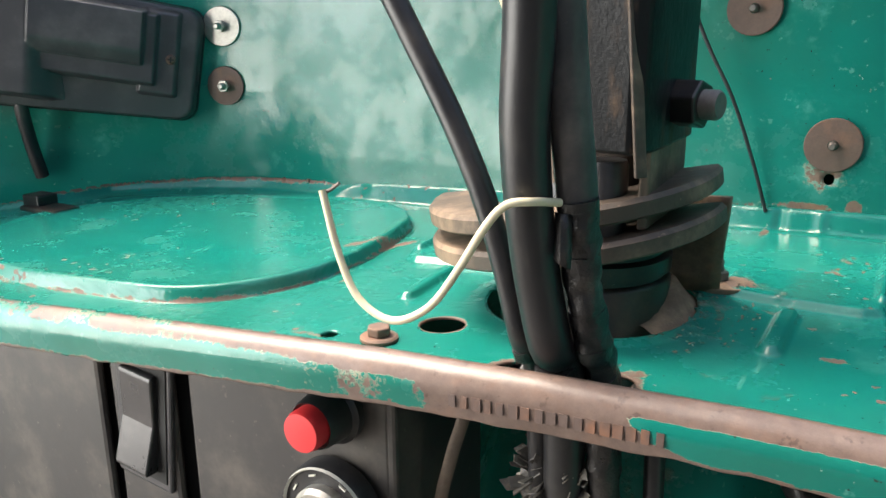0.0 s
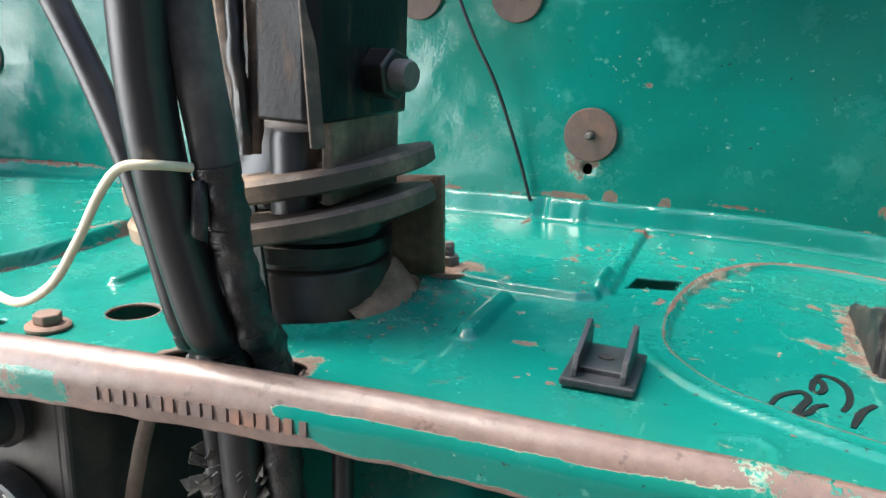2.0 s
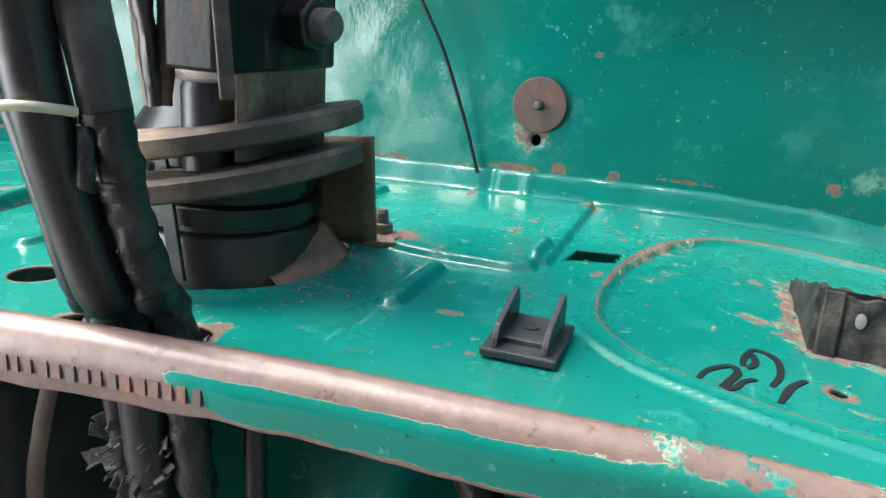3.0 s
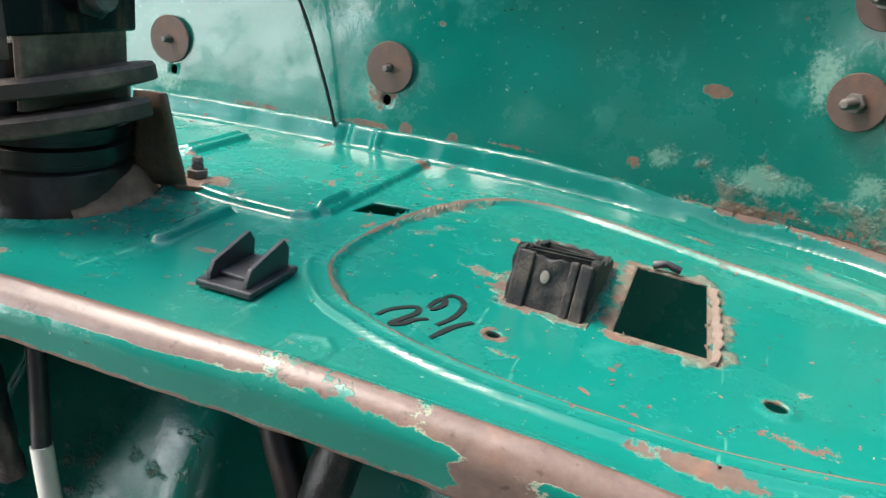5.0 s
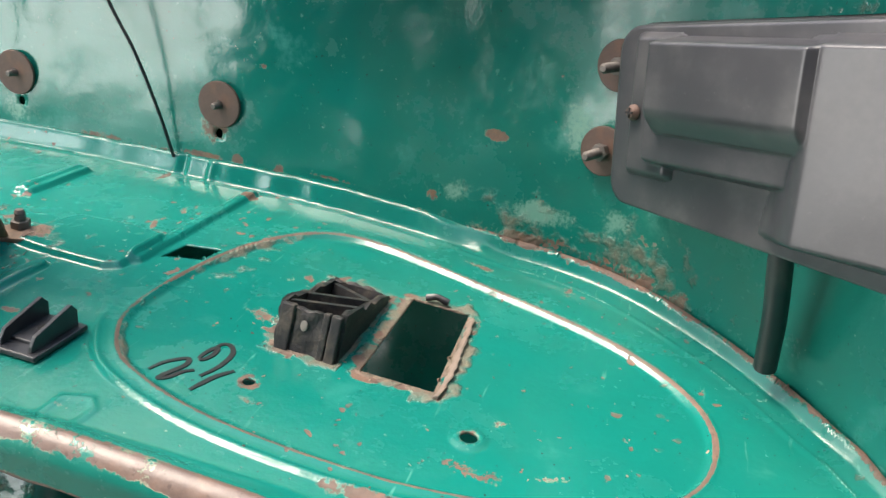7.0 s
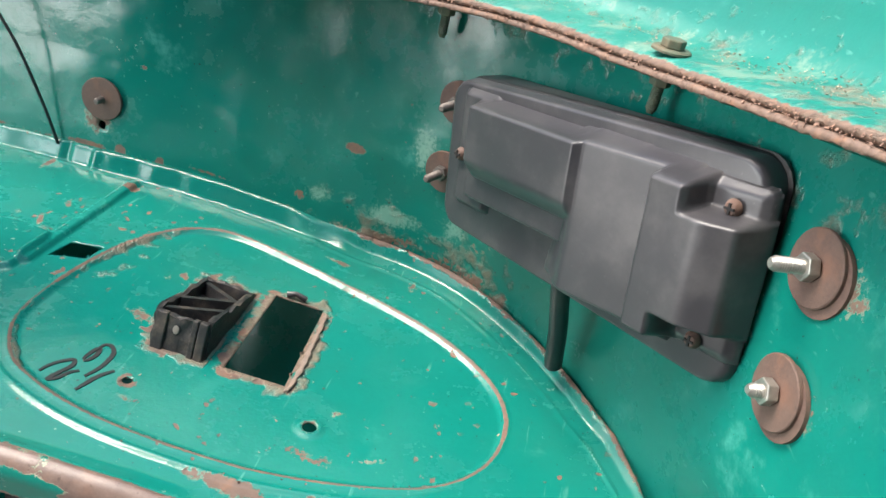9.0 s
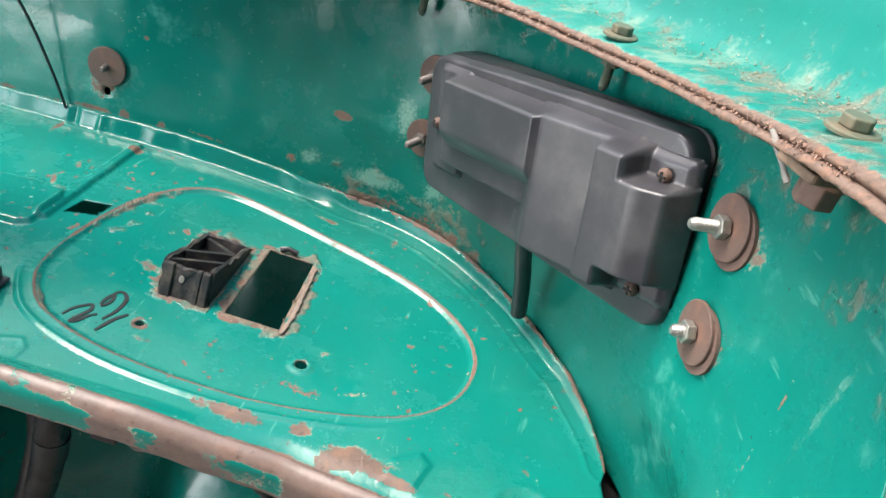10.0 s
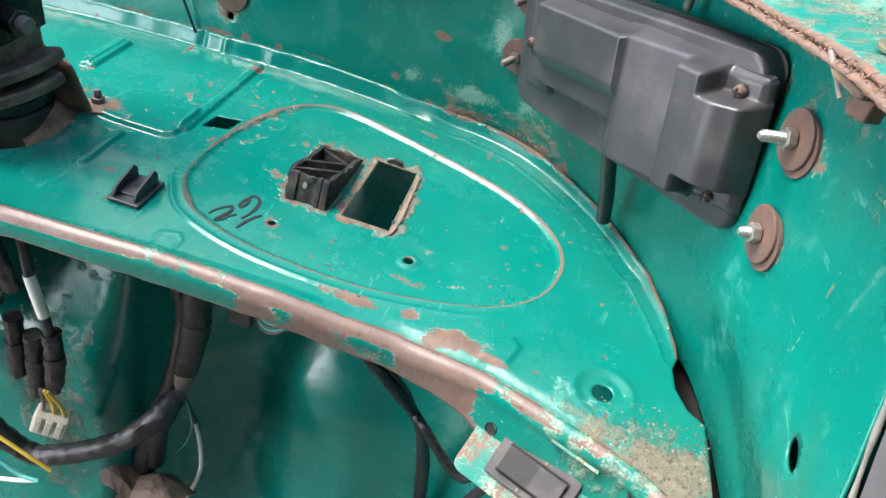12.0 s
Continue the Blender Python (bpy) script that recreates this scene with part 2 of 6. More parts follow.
def tube(points, radius, sides=10, per=8, lumps=0.0, flat=1.0, bm=None):
    """A round cable along a spline, with closed ends; lumps makes it uneven, as tape does."""
    bm = bm or bmesh.new()
    line = spline(points, per)
    rings, side = [], None
    for i, p in enumerate(line):
        ahead = (line[min(i + 1, len(line) - 1)] - line[max(i - 1, 0)]).normalized()
        side = ahead.orthogonal() if side is None else side - ahead * side.dot(ahead)
        side.normalize()
        up = ahead.cross(side)
        r = radius if not callable(radius) else radius(i / (len(line) - 1))
        ring = []
        for k in range(sides):
            a = 2 * math.pi * k / sides
            d = side * math.cos(a) + up * (math.sin(a) * flat)
            rr = r * (1 + lumps * noise.noise((p + d * r) * 160))
            ring.append(bm.verts.new(p + d * rr))
        rings.append(ring)
    for a, b in zip(rings, rings[1:]):
        for k in range(sides):
            bm.faces.new((a[k], a[(k + 1) % sides], b[(k + 1) % sides], b[k]))
    bm.faces.new(rings[0][::-1]), bm.faces.new(rings[-1])
    return bm


def extruded(outline, depth, m=Matrix(), bm=None):
    """A plate: a closed outline [(x, y), ...] from z = 0 to depth."""
    bm = bm or bmesh.new()
    low = [bm.verts.new(m @ Vector((x, y, 0))) for x, y in outline]
    high = [bm.verts.new(m @ Vector((x, y, depth))) for x, y in outline]
    bm.faces.new(low[::-1]), bm.faces.new(high)
    for i in range(len(low)):
        j = (i + 1) % len(low)
        bm.faces.new((low[i], low[j], high[j], high[i]))
    return bm


def rounded(w, h, r, steps=4):
    """Outline of a rectangle with round corners, centred."""
    out = []
    for cx, cy, a0 in ((w / 2 - r, h / 2 - r, 0), (r - w / 2, h / 2 - r, 90), (r - w / 2, r - h / 2, 180), (w / 2 - r, r - h / 2, 270)):
        for k in range(steps + 1):
            a = radians(a0 + 90 * k / steps)
            out.append((cx + r * math.cos(a), cy + r * math.sin(a)))
    return out


def hexagon(r):
    return [(r * math.cos(radians(60 * k)), r * math.sin(radians(60 * k))) for k in range(6)]


# ---------- plan: curves that the sheets follow ----------
WALL_X = [0.0, 0.10, 0.20, 0.322, 0.39, 0.45, 0.51, 0.555, 0.588, 0.605, 0.611, 0.612, 0.612]
WALL_Y = [0.064, 0.063, 0.060, 0.048, 0.034, 0.0, -0.06, -0.125, -0.20, -0.27, -0.32, -0.37, -0.44]
LIP_X = [-0.66, -0.45, -0.315, -0.22, -0.145, -0.08, -0.03, 0.036, 0.10, 0.15, 0.20, 0.27, 0.33, 0.39, 0.457, 0.50, 0.54, 0.57, 0.622]
LIP_Y = [-0.358, -0.324, -0.306, -0.294, -0.2865, -0.281, -0.2765, -0.271, -0.268, -0.2655, -0.2625, -0.2585, -0.2555, -0.2525, -0.261, -0.274, -0.287, -0.30, -0.333]


def resample(points, step, closed=False):
    """Points at even steps along a smooth curve through the given ones (n x 2 array)."""
    p = np.array(points, float)
    if closed:
        p = np.vstack([p[-1], p, p[:2]])
    else:
        p = np.vstack([2 * p[0] - p[1], p, 2 * p[-1] - p[-2]])
    out = []
    for i in range(1, len(p) - 2):
        a, b, c, d = p[i - 1:i + 3]
        for t in np.linspace(0, 1, 24, endpoint=False):
            out.append(0.5 * (2 * b + (c - a) * t + (2 * a - 5 * b + 4 * c - d) * t * t + (3 * b - a - 3 * c + d) * t ** 3))
    out.append(p[-2])
    out = np.array(out)
    s = np.r_[0, np.cumsum(np.linalg.norm(np.diff(out, axis=0), axis=1))]
    at = np.arange(0, s[-1], step)
    return np.c_[np.interp(at, s, out[:, 0]), np.interp(at, s, out[:, 1])]


right_wall = list(zip(WALL_X, WALL_Y))
WALL = resample([(-1.1 * x, y) for x, y in right_wall[:0:-1]] + right_wall, 0.0035)


def distance(poly, x, y, closed=True):
    """Distance of points from a polyline, the nearest place on it, and (closed) whether they lie inside."""
    a = np.asarray(poly, float)
    b = np.roll(a, -1, 0) if closed else a[1:]
    a = a if closed else a[:-1]
    x, y = np.asarray(x, float), np.asarray(y, float)
    if x.size > 4000:
        lo, hi = np.min(poly, 0) - 0.08, np.max(poly, 0) + 0.08
        near = (x > lo[0]) & (x < hi[0]) & (y > lo[1]) & (y < hi[1])
        if near.sum() < 0.9 * x.size:
            full = [np.full(x.shape, 1.0), np.zeros(x.shape), np.zeros(x.shape), np.zeros(x.shape, bool)]
            for f, v in zip(full, distance(poly, x[near], y[near], closed)):
                f[near] = v
            return tuple(full)
    best, bx, by = np.full(x.shape, 1e9), np.zeros(x.shape), np.zeros(x.shape)
    inside = np.zeros(x.shape, bool)
    for (x0, y0), (x1, y1) in zip(a, b):
        dx, dy = x1 - x0, y1 - y0
        t = np.clip(((x - x0) * dx + (y - y0) * dy) / (dx * dx + dy * dy + 1e-15), 0, 1)
        px, py = x0 + t * dx, y0 + t * dy
        d = np.hypot(x - px, y - py)
        near = d < best
        best, bx, by = np.where(near, d, best), np.where(near, px, bx), np.where(near, py, by)
        if closed:
            inside ^= ((y0 > y) != (y1 > y)) & (x < dx * (y - y0) / (dy if dy else 1e-15) + x0)
    return best, bx, by, inside


def smooth(v, low, high):
    t = np.clip((v - low) / (high - low), 0, 1)
    return t * t * (3 - 2 * t)


def sheet_mesh(name, verts, faces, layers, material, parent=None, thick=0.0012, label=""):
    mesh = bpy.data.meshes.new(name)
    mesh.from_pydata(verts.tolist(), [], faces.tolist())
    for key, values in layers.items():
        mesh.attributes.new(key, "FLOAT", "POINT").data.foreach_set("value", np.asarray(values, np.float32))
    mesh.materials.append(material)
    mesh.shade_smooth()
    ob = new(name, mesh)
    ob.parent = parent
    if label:
        ob["label"] = label
    if thick:
        mod = ob.modifiers.new("thickness", "SOLIDIFY")
        mod.thickness, mod.offset = thick, -1
    return ob


def grid_faces(rows, cols):
    i = np.arange(rows - 1)[:, None] * cols + np.arange(cols - 1)[None, :]
    return np.stack([i, i + 1, i + cols + 1, i + cols], -1).reshape(-1, 4)


def blob(x, y, cx, cy, rx, ry, turn=0.0):
    c, s = math.cos(radians(turn)), math.sin(radians(turn))
    u, v = (x - cx) * c + (y - cy) * s, -(x - cx) * s + (y - cy) * c
    return np.exp(-((u / rx) ** 2 + (v / ry) ** 2))

# ---------- the pressed tray ----------
OVAL = resample([(0.172, -0.148), (0.174, -0.094), (0.186, -0.045), (0.210, -0.010), (0.246, 0.004), (0.312, -0.008), (0.374, -0.026), (0.429, -0.050), (0.468, -0.082),
                 (0.486, -0.118), (0.482, -0.158), (0.460, -0.188), (0.420, -0.207), (0.350, -0.220), (0.266, -0.219), (0.208, -0.203), (0.182, -0.178)], 0.004, True)
OVAL_LEFT = resample([(-0.163, -0.150), (-0.167, -0.110), (-0.176, -0.068), (-0.192, -0.026), (-0.228, 0.006), (-0.275, 0.018), (-0.335, 0.008), (-0.400, -0.014), (-0.455, -0.052), (-0.488, -0.105),
                      (-0.494, -0.160), (-0.470, -0.215), (-0.420, -0.247), (-0.360, -0.258), (-0.285, -0.253), (-0.219, -0.243), (-0.184, -0.216), (-0.168, -0.182)], 0.004, True)
RIGHT_EDGE = [(0.556, -0.114), (0.572, -0.148), (0.5835, -0.180), (0.5855, -0.191), (0.5825, -0.203), (0.586, -0.222), (0.595, -0.238), (0.607, -0.2465), (0.610, -0.270), (0.6125, -0.295), (0.615, -0.325)]
seam = WALL[(np.abs(WALL[:, 0]) < 0.540) & (WALL[:, 1] > -0.16)]
seam = seam + np.c_[np.sign(seam[:, 0]) * np.interp(np.abs(seam[:, 0]), [0.34, 0.42, 0.54], [0.0, 0.002, 0.003]), np.interp(np.abs(seam[:, 0]), [0.34, 0.42, 0.50, 0.54], [-0.004, 0.002, 0.004, 0.001])]
SEAM_LINE = np.vstack([np.array(RIGHT_EDGE)[3::-1] * (-1, 1), seam[::2], np.array(RIGHT_EDGE)[:4]])
lip = np.c_[np.arange(-0.616, 0.6161, 0.004), np.interp(np.arange(-0.616, 0.6161, 0.004), LIP_X, LIP_Y)]
OUTLINE = np.vstack([lip, np.array(RIGHT_EDGE)[::-1], seam[::-1], np.array(RIGHT_EDGE) * (-1, 1)])
BASE_X, BASE_Z = [-0.6, -0.3, -0.2, -0.05, 0.10, 0.21, 0.35, 0.6], [-0.012, -0.008, -0.005, 0.002, 0.005, 0.006, 0.000, 0.0]


def ring(cx, cy, rx, ry=None, steps=28):
    a = np.linspace(0, 2 * np.pi, steps, endpoint=False)
    return np.c_[cx + rx * np.cos(a), cy + (ry or rx) * np.sin(a)]


HOLES = {
    "switch": np.array([(0.3045, -0.1455), (0.3455, -0.1445), (0.3405, -0.053), (0.3035, -0.053)]),
    "block": np.array([(0.2545, -0.145), (0.291, -0.147), (0.290, -0.060), (0.2535, -0.060)]),
    "slot": np.array([(0.147, -0.091), (0.171, -0.084), (0.173, -0.065), (0.150, -0.069)]),
    "cable": resample([(-0.002, -0.2575), (0.044, -0.2555), (0.052, -0.247), (0.043, -0.239), (0.006, -0.242), (-0.006, -0.250)], 0.004, True),
    "left": ring(-0.053, -0.219, 0.0115),
    "tiny": ring(-0.098, -0.252, 0.0045),
    "pan": ring(0.2605, -0.183, 0.0032),
    "boss": ring(0.3725, -0.174, 0.0045),
    "corner": ring(0.537, -0.246, 0.0075),
    "column": ring(0.001, -0.1565, 0.0545, None, 40),
}


def tray_height(x, y):
    z = np.interp(x, BASE_X, BASE_Z)
    d_wall = distance(SEAM_LINE, x, y, False)[0]
    lift = np.interp(np.abs(x), [0, 0.2, 0.33, 0.45, 0.6], [0.016, 0.018, 0.019, 0.018, 0.012]) * np.interp(y, [-0.195, -0.10], [0.0, 1.0])
    share = np.interp(np.abs(x), [0.20, 0.34], [0.0, 0.20])
    facet = 0.0009 * np.sin(x * 95 + 2 * np.sin(x * 41)) + 0.002 * np.exp(-((x - 0.095) / 0.004) ** 2) - 0.003 * np.exp(-((x - 0.068) / 0.004) ** 2)
    side = smooth(np.abs(x), 0.27, 0.35)
    foot = np.interp(y, [-0.20, -0.12, 0.0], [0.012, 0.018, 0.019])
    broad = np.interp(d_wall / foot, [0.0, 0.30, 1.0], [1.0, 0.26, 0.0])
    z = z + 0.80 * lift * side * broad + 0.80 * lift * (1 - side) * (share * np.clip((0.068 - d_wall) / 0.050, 0, 1) ** 1.1 * (d_wall > 0.018) + (d_wall <= 0.018) * (share + (1.12 - share) * np.clip((0.0130 - d_wall + facet) / 0.0075, 0, 1)))
    z = z + 0.0011 * smooth(y, -0.215, -0.19) * np.exp(-((d_wall - np.where(side > 0.5, foot, 0.0165)) / 0.0015) ** 2)
    for oval in (OVAL, OVAL_LEFT):
        d, _, _, inside = distance(oval, x, y)
        s = np.where(inside, -d, d)
        if oval is OVAL_LEFT:
            z = z + 0.0070 * smooth(s, 0.0006, -0.0016) - 0.0015 * np.exp(-((s - 0.002) / 0.002) ** 2) + 0.0012 * np.exp(-((s + 0.005) / 0.003) ** 2)
            continue
        z = z - 0.0032 * smooth(s, 0.0010, -0.0040) + 0.0006 * np.exp(-((s - 0.0020) / 0.0012) ** 2)
        crease = smooth(y, -0.150, -0.185) * smooth(x, 0.45, 0.38)
        z = z + crease * (0.0015 * np.exp(-((s - 0.0110) / 0.0013) ** 2) - 0.0010 * smooth(s, 0.0095, 0.013))
    # pressed strips and panels beside the column
    for sign in (1, -1):
        u = x * sign
        d, _, _, inside = distance(PRESSING, u, y)
        s = np.where(inside, -d, d)
        z = z + 0.0040 * smooth(s, 0.0022, -0.0022)
        for x0, y0, x1, y1 in ((0.094, -0.186, 0.096, -0.138), (0.004, -0.045, 0.004, 0.012), (0.1375, -0.104, 0.138, 0.036)):
            d = distance([(x0, y0), (x1, y1)], u, y, False)[0]
            z = z + 0.0038 * smooth(d, 0.0062, 0.0028)
    d, _, _, inside = distance(STAMP, x, y)
    z = z + 0.0008 * np.exp(-(d / 0.0014) ** 2)
    d, _, _, inside = distance(TAB, x, y)
    z = z + 0.003 * smooth(np.where(inside, -d, d), 0.002, -0.003) * 0.55
    r = np.hypot(x - 0.537, y + 0.246)
    z = z - 0.0016 * smooth(r, 0.021, 0.012) + 0.0008 * np.exp(-((r - 0.021) / 0.003) ** 2)
    r = np.hypot(x - 0.3725, y + 0.174)
    z = z + 0.0012 * smooth(r, 0.010, 0.006)
    r = np.hypot(x, y + 0.157)
    z = z + 0.0010 * smooth(r, 0.066, 0.057) + 0.004 * blob(x, y, 0.045, -0.120, 0.028, 0.026) * smooth(r, 0.045, 0.055)
    front = y - np.interp(x, LIP_X, LIP_Y)
    return z + np.interp(x, [-0.6, -0.2, 0.10, 0.20, 0.30, 0.40], [0.009, 0.009, 0.0085, 0.0065, 0.004, -0.004]) * smooth(front, 0.013, 0.0)


PRESSING = np.array([(0.066, -0.1225), (0.128, -0.1235), (0.1365, -0.118), (0.138, -0.080), (0.132, -0.067), (0.106, -0.064), (0.066, -0.066), (0.060, -0.080), (0.060, -0.112)])
STAMP = np.array([(0.196, -0.257), (0.197, -0.236), (0.209, -0.232), (0.215, -0.238), (0.214, -0.257)])
TAB = np.array([(0.449, -0.252), (0.452, -0.234), (0.468, -0.222), (0.476, -0.230), (0.470, -0.252)])


def build_tray():
    step = 0.0014
    gx, gy = np.r_[np.arange(-0.623, -0.44, 0.0028), np.arange(-0.44, 0.6231, step)], np.arange(-0.366, 0.0721, step)
    x, y = [g.ravel().copy() for g in np.meshgrid(gx, gy)]
    keep_out = np.zeros(x.shape, bool)
    faces = grid_faces(len(gy), len(gx))
    for poly, is_hole in [(OUTLINE, False)] + [(h, True) for h in HOLES.values()]:
        lo, hi = poly.min(0) - 0.01, poly.max(0) + 0.01
        near = (x > lo[0]) & (x < hi[0]) & (y > lo[1]) & (y < hi[1]) if is_hole else np.ones(x.shape, bool)
        idx = np.flatnonzero(near)
        d, px, py, _ = distance(poly, x[idx], y[idx])
        snap = d < step * 0.72
        x[idx[snap]], y[idx[snap]] = px[snap], py[snap]
        for qx, qy in poly if len(poly) < 7 else ():
            k = idx[int(np.argmin(np.hypot(x[idx] - qx, y[idx] - qy)))]
            x[k], y[k] = qx, qy
    cx, cy = x[faces].mean(1), y[faces].mean(1)
    good = distance(OUTLINE, cx, cy)[3]
    for poly in HOLES.values():
        good &= ~distance(poly, cx, cy)[3]
    faces = faces[good]
    used = np.unique(faces)
    back = np.full(x.shape, -1)
    back[used] = np.arange(len(used))
    faces, x, y = back[faces], x[used], y[used]
    z = tray_height(x, y)
    wear = np.zeros(x.shape)
    hole = {k: distance(HOLES[k], x, y) for k in ("switch", "block", "cable", "pan", "boss", "left", "column")}
    ragged = np.zeros(x.shape)
    for k in np.flatnonzero((hole["switch"][0] < 0.04) | (hole["block"][0] < 0.04)):
        ragged[k] = 0.008 * noise.noise((x[k] * 70, y[k] * 70, 1.0)) + 0.005 * noise.noise((x[k] * 190, y[k] * 190, 4.0))
    wear = np.maximum(wear, 0.62 * smooth(hole["switch"][0] + ragged, 0.015, 0.000))
    wear = np.maximum(wear, 0.62 * smooth(hole["block"][0] + ragged * 1.5 + 0.010 * (x > 0.285), 0.018, 0.000))
    wear = np.maximum(wear, 0.50 * smooth(hole["pan"][0], 0.010, 0.001))
    wear = np.maximum(wear, 0.46 * smooth(hole["boss"][0], 0.006, 0.001))
    wear = np.maximum(wear, 0.52 * smooth(hole["cable"][0], 0.010, 0.001))
    wear = np.maximum(wear, 0.60 * smooth(hole["left"][0], 0.004, 0.0))
    for cx, cy, rx, ry, turn, v in ((0.236, -0.122, 0.022, 0.016, 0, 0.50), (0.226, -0.075, 0.014, 0.007, 40, 0.46), (0.225, -0.195, 0.022, 0.005, -15, 0.5),
                                    (0.268, -0.197, 0.02, 0.006, 0, 0.5), (0.37, -0.195, 0.05, 0.009, -5, 0.52), (0.415, -0.185, 0.02, 0.006, 20, 0.48),
                                    (0.385, -0.155, 0.012, 0.007, 30, 0.5), (0.355, -0.235, 0.05, 0.009, 0, 0.56), (0.428, -0.243, 0.044, 0.015, 6, 0.66), (0.392, -0.232, 0.012, 0.008, 0, 0.62), (0.455, -0.250, 0.030, 0.006, -8, 0.66), (0.49, -0.248, 0.012, 0.004, -20, 0.55),
                                    (0.33, 0.012, 0.02, 0.006, -10, 0.56), (0.395, 0.006, 0.012, 0.018, 0, 0.46), (0.05, -0.235, 0.012, 0.008, 0, 0.52), (0.075, -0.225, 0.02, 0.012, 0, 0.42),
                                    (0.12, -0.185, 0.012, 0.005, 0, 0.5), (0.115, -0.02, 0.006, 0.02, 20, 0.56), (0.141, 0.028, 0.010, 0.007, 0, 0.7), (0.06, 0.035, 0.006, 0.02, 0, 0.62),
                                    (0.0, -0.152, 0.062, 0.058, 0, 0.68), (0.06, -0.108, 0.026, 0.02, 20, 0.72), (-0.105, -0.256, 0.03, 0.006, 0, 0.56), (-0.016, -0.205, 0.012, 0.005, 0, 0.5),
                                    (0.20, -0.242, 0.014, 0.004, 0, 0.45), (0.545, -0.22, 0.06, 0.02, -30, 0.30), (-0.17, -0.10, 0.010, 0.05, -25, 0.6), (-0.30, -0.2, 0.1, 0.02, 0, 0.36),
                                    (0.28, -0.01, 0.05, 0.012, 0, 0.36), (0.112, -0.050, 0.004, 0.014, 25, 0.62), (0.150, -0.002, 0.006, 0.010, 0, 0.55), (0.19, -0.11, 0.008, 0.03, 10, 0.40), (0.20, -0.03, 0.02, 0.02, 0, 0.38)):
        wear = np.maximum(wear, v * blob(x, y, cx, cy, rx, ry, turn))
    for oval in (OVAL, OVAL_LEFT):
        d, _, _, inside = distance(oval, x, y)
        s = np.where(inside, -d, d)
        strong = 0.74 + 0.22 * np.maximum(smooth(y, -0.15, -0.19), smooth(x, 0.40, 0.46))
        if oval is OVAL_LEFT:
            strong = 0.62
        wear = np.maximum(wear, strong * np.exp(-((s - 0.0008) / 0.0014) ** 2))
    front = y - np.interp(x, LIP_X, LIP_Y)
    wear = np.maximum(wear, 0.62 * smooth(front, 0.006, 0.0))
    d_wall = distance(SEAM_LINE, x, y, False)[0]
    wear = np.maximum(wear, 0.60 * smooth(d_wall, 0.006, 0.0))
    dust = 0.72 * blob(x, y, 0.592, -0.292, 0.036, 0.036, 20) + 0.5 * blob(x, y, 0.54, -0.282, 0.06, 0.016, -25)
    dust = dust + 0.36 * blob(x, y, 0.428, -0.240, 0.040, 0.012, 6) + 0.32 * blob(x, y, 0.20, -0.06, 0.03, 0.05) + 0.2 * blob(x, y, 0.1, -0.06, 0.07, 0.06) + 0.5 * blob(x, y, 0.02, -0.14, 0.075, 0.065)
    dust = dust + 0.66 * smooth(hole["switch"][0] - ragged, 0.013 + 0.008 * (x > 0.335), 0.001) + 0.58 * smooth(hole["block"][0] - ragged, 0.017, 0.001) * (x < 0.294)
    d = distance(OVAL, x, y)
    dust = dust + 0.34 * np.where(d[3], smooth(d[0], 0.007, 0.001), 0) * (smooth(x, 0.23, 0.19) + smooth(y, -0.16, -0.19) * smooth(x, 0.30, 0.24))
    s = np.where(d[3], -d[0], d[0])
    foot = np.interp(y, [-0.20, -0.12, 0.0], [0.012, 0.018, 0.019])
    # worn paint plus a painted highlight on the oval's rear rim
    chalk_sheen = 0.40 * np.exp(-((s + 0.0022) / 0.0013) ** 2) * smooth(x, 0.30, 0.40) * smooth(y, -0.13, -0.09)
    # painted highlights along the seam's foot and the front crease
    chalk_sheen = np.maximum(chalk_sheen, 0.56 * np.exp(-((d_wall - foot) / 0.0011) ** 2) * smooth(x, 0.25, 0.36) * smooth(y, -0.205, -0.19))
    chalk_sheen = np.maximum(chalk_sheen, 0.26 * np.exp(-((s - 0.0110) / 0.0020) ** 2) * smooth(y, -0.160, -0.185) * smooth(x, 0.40, 0.36))
    chalk_sheen = chalk_sheen + 0.26 * blob(x, y, 0.49, -0.250, 0.05, 0.014, -22) + 0.36 * blob(x, y, 0.53, -0.262, 0.05, 0.02, -25)
    tray = sheet_mesh("dash_tray", np.c_[x, y, z], faces, {"wear": wear, "dust": dust, "chalk_sheen": chalk_sheen}, M_TRAY, None, 0.0014)
    return tagged(tray, "green painted steel dashboard tray with rusty chips and two oval pans", "dashboard tray")


TRAY = build_tray()


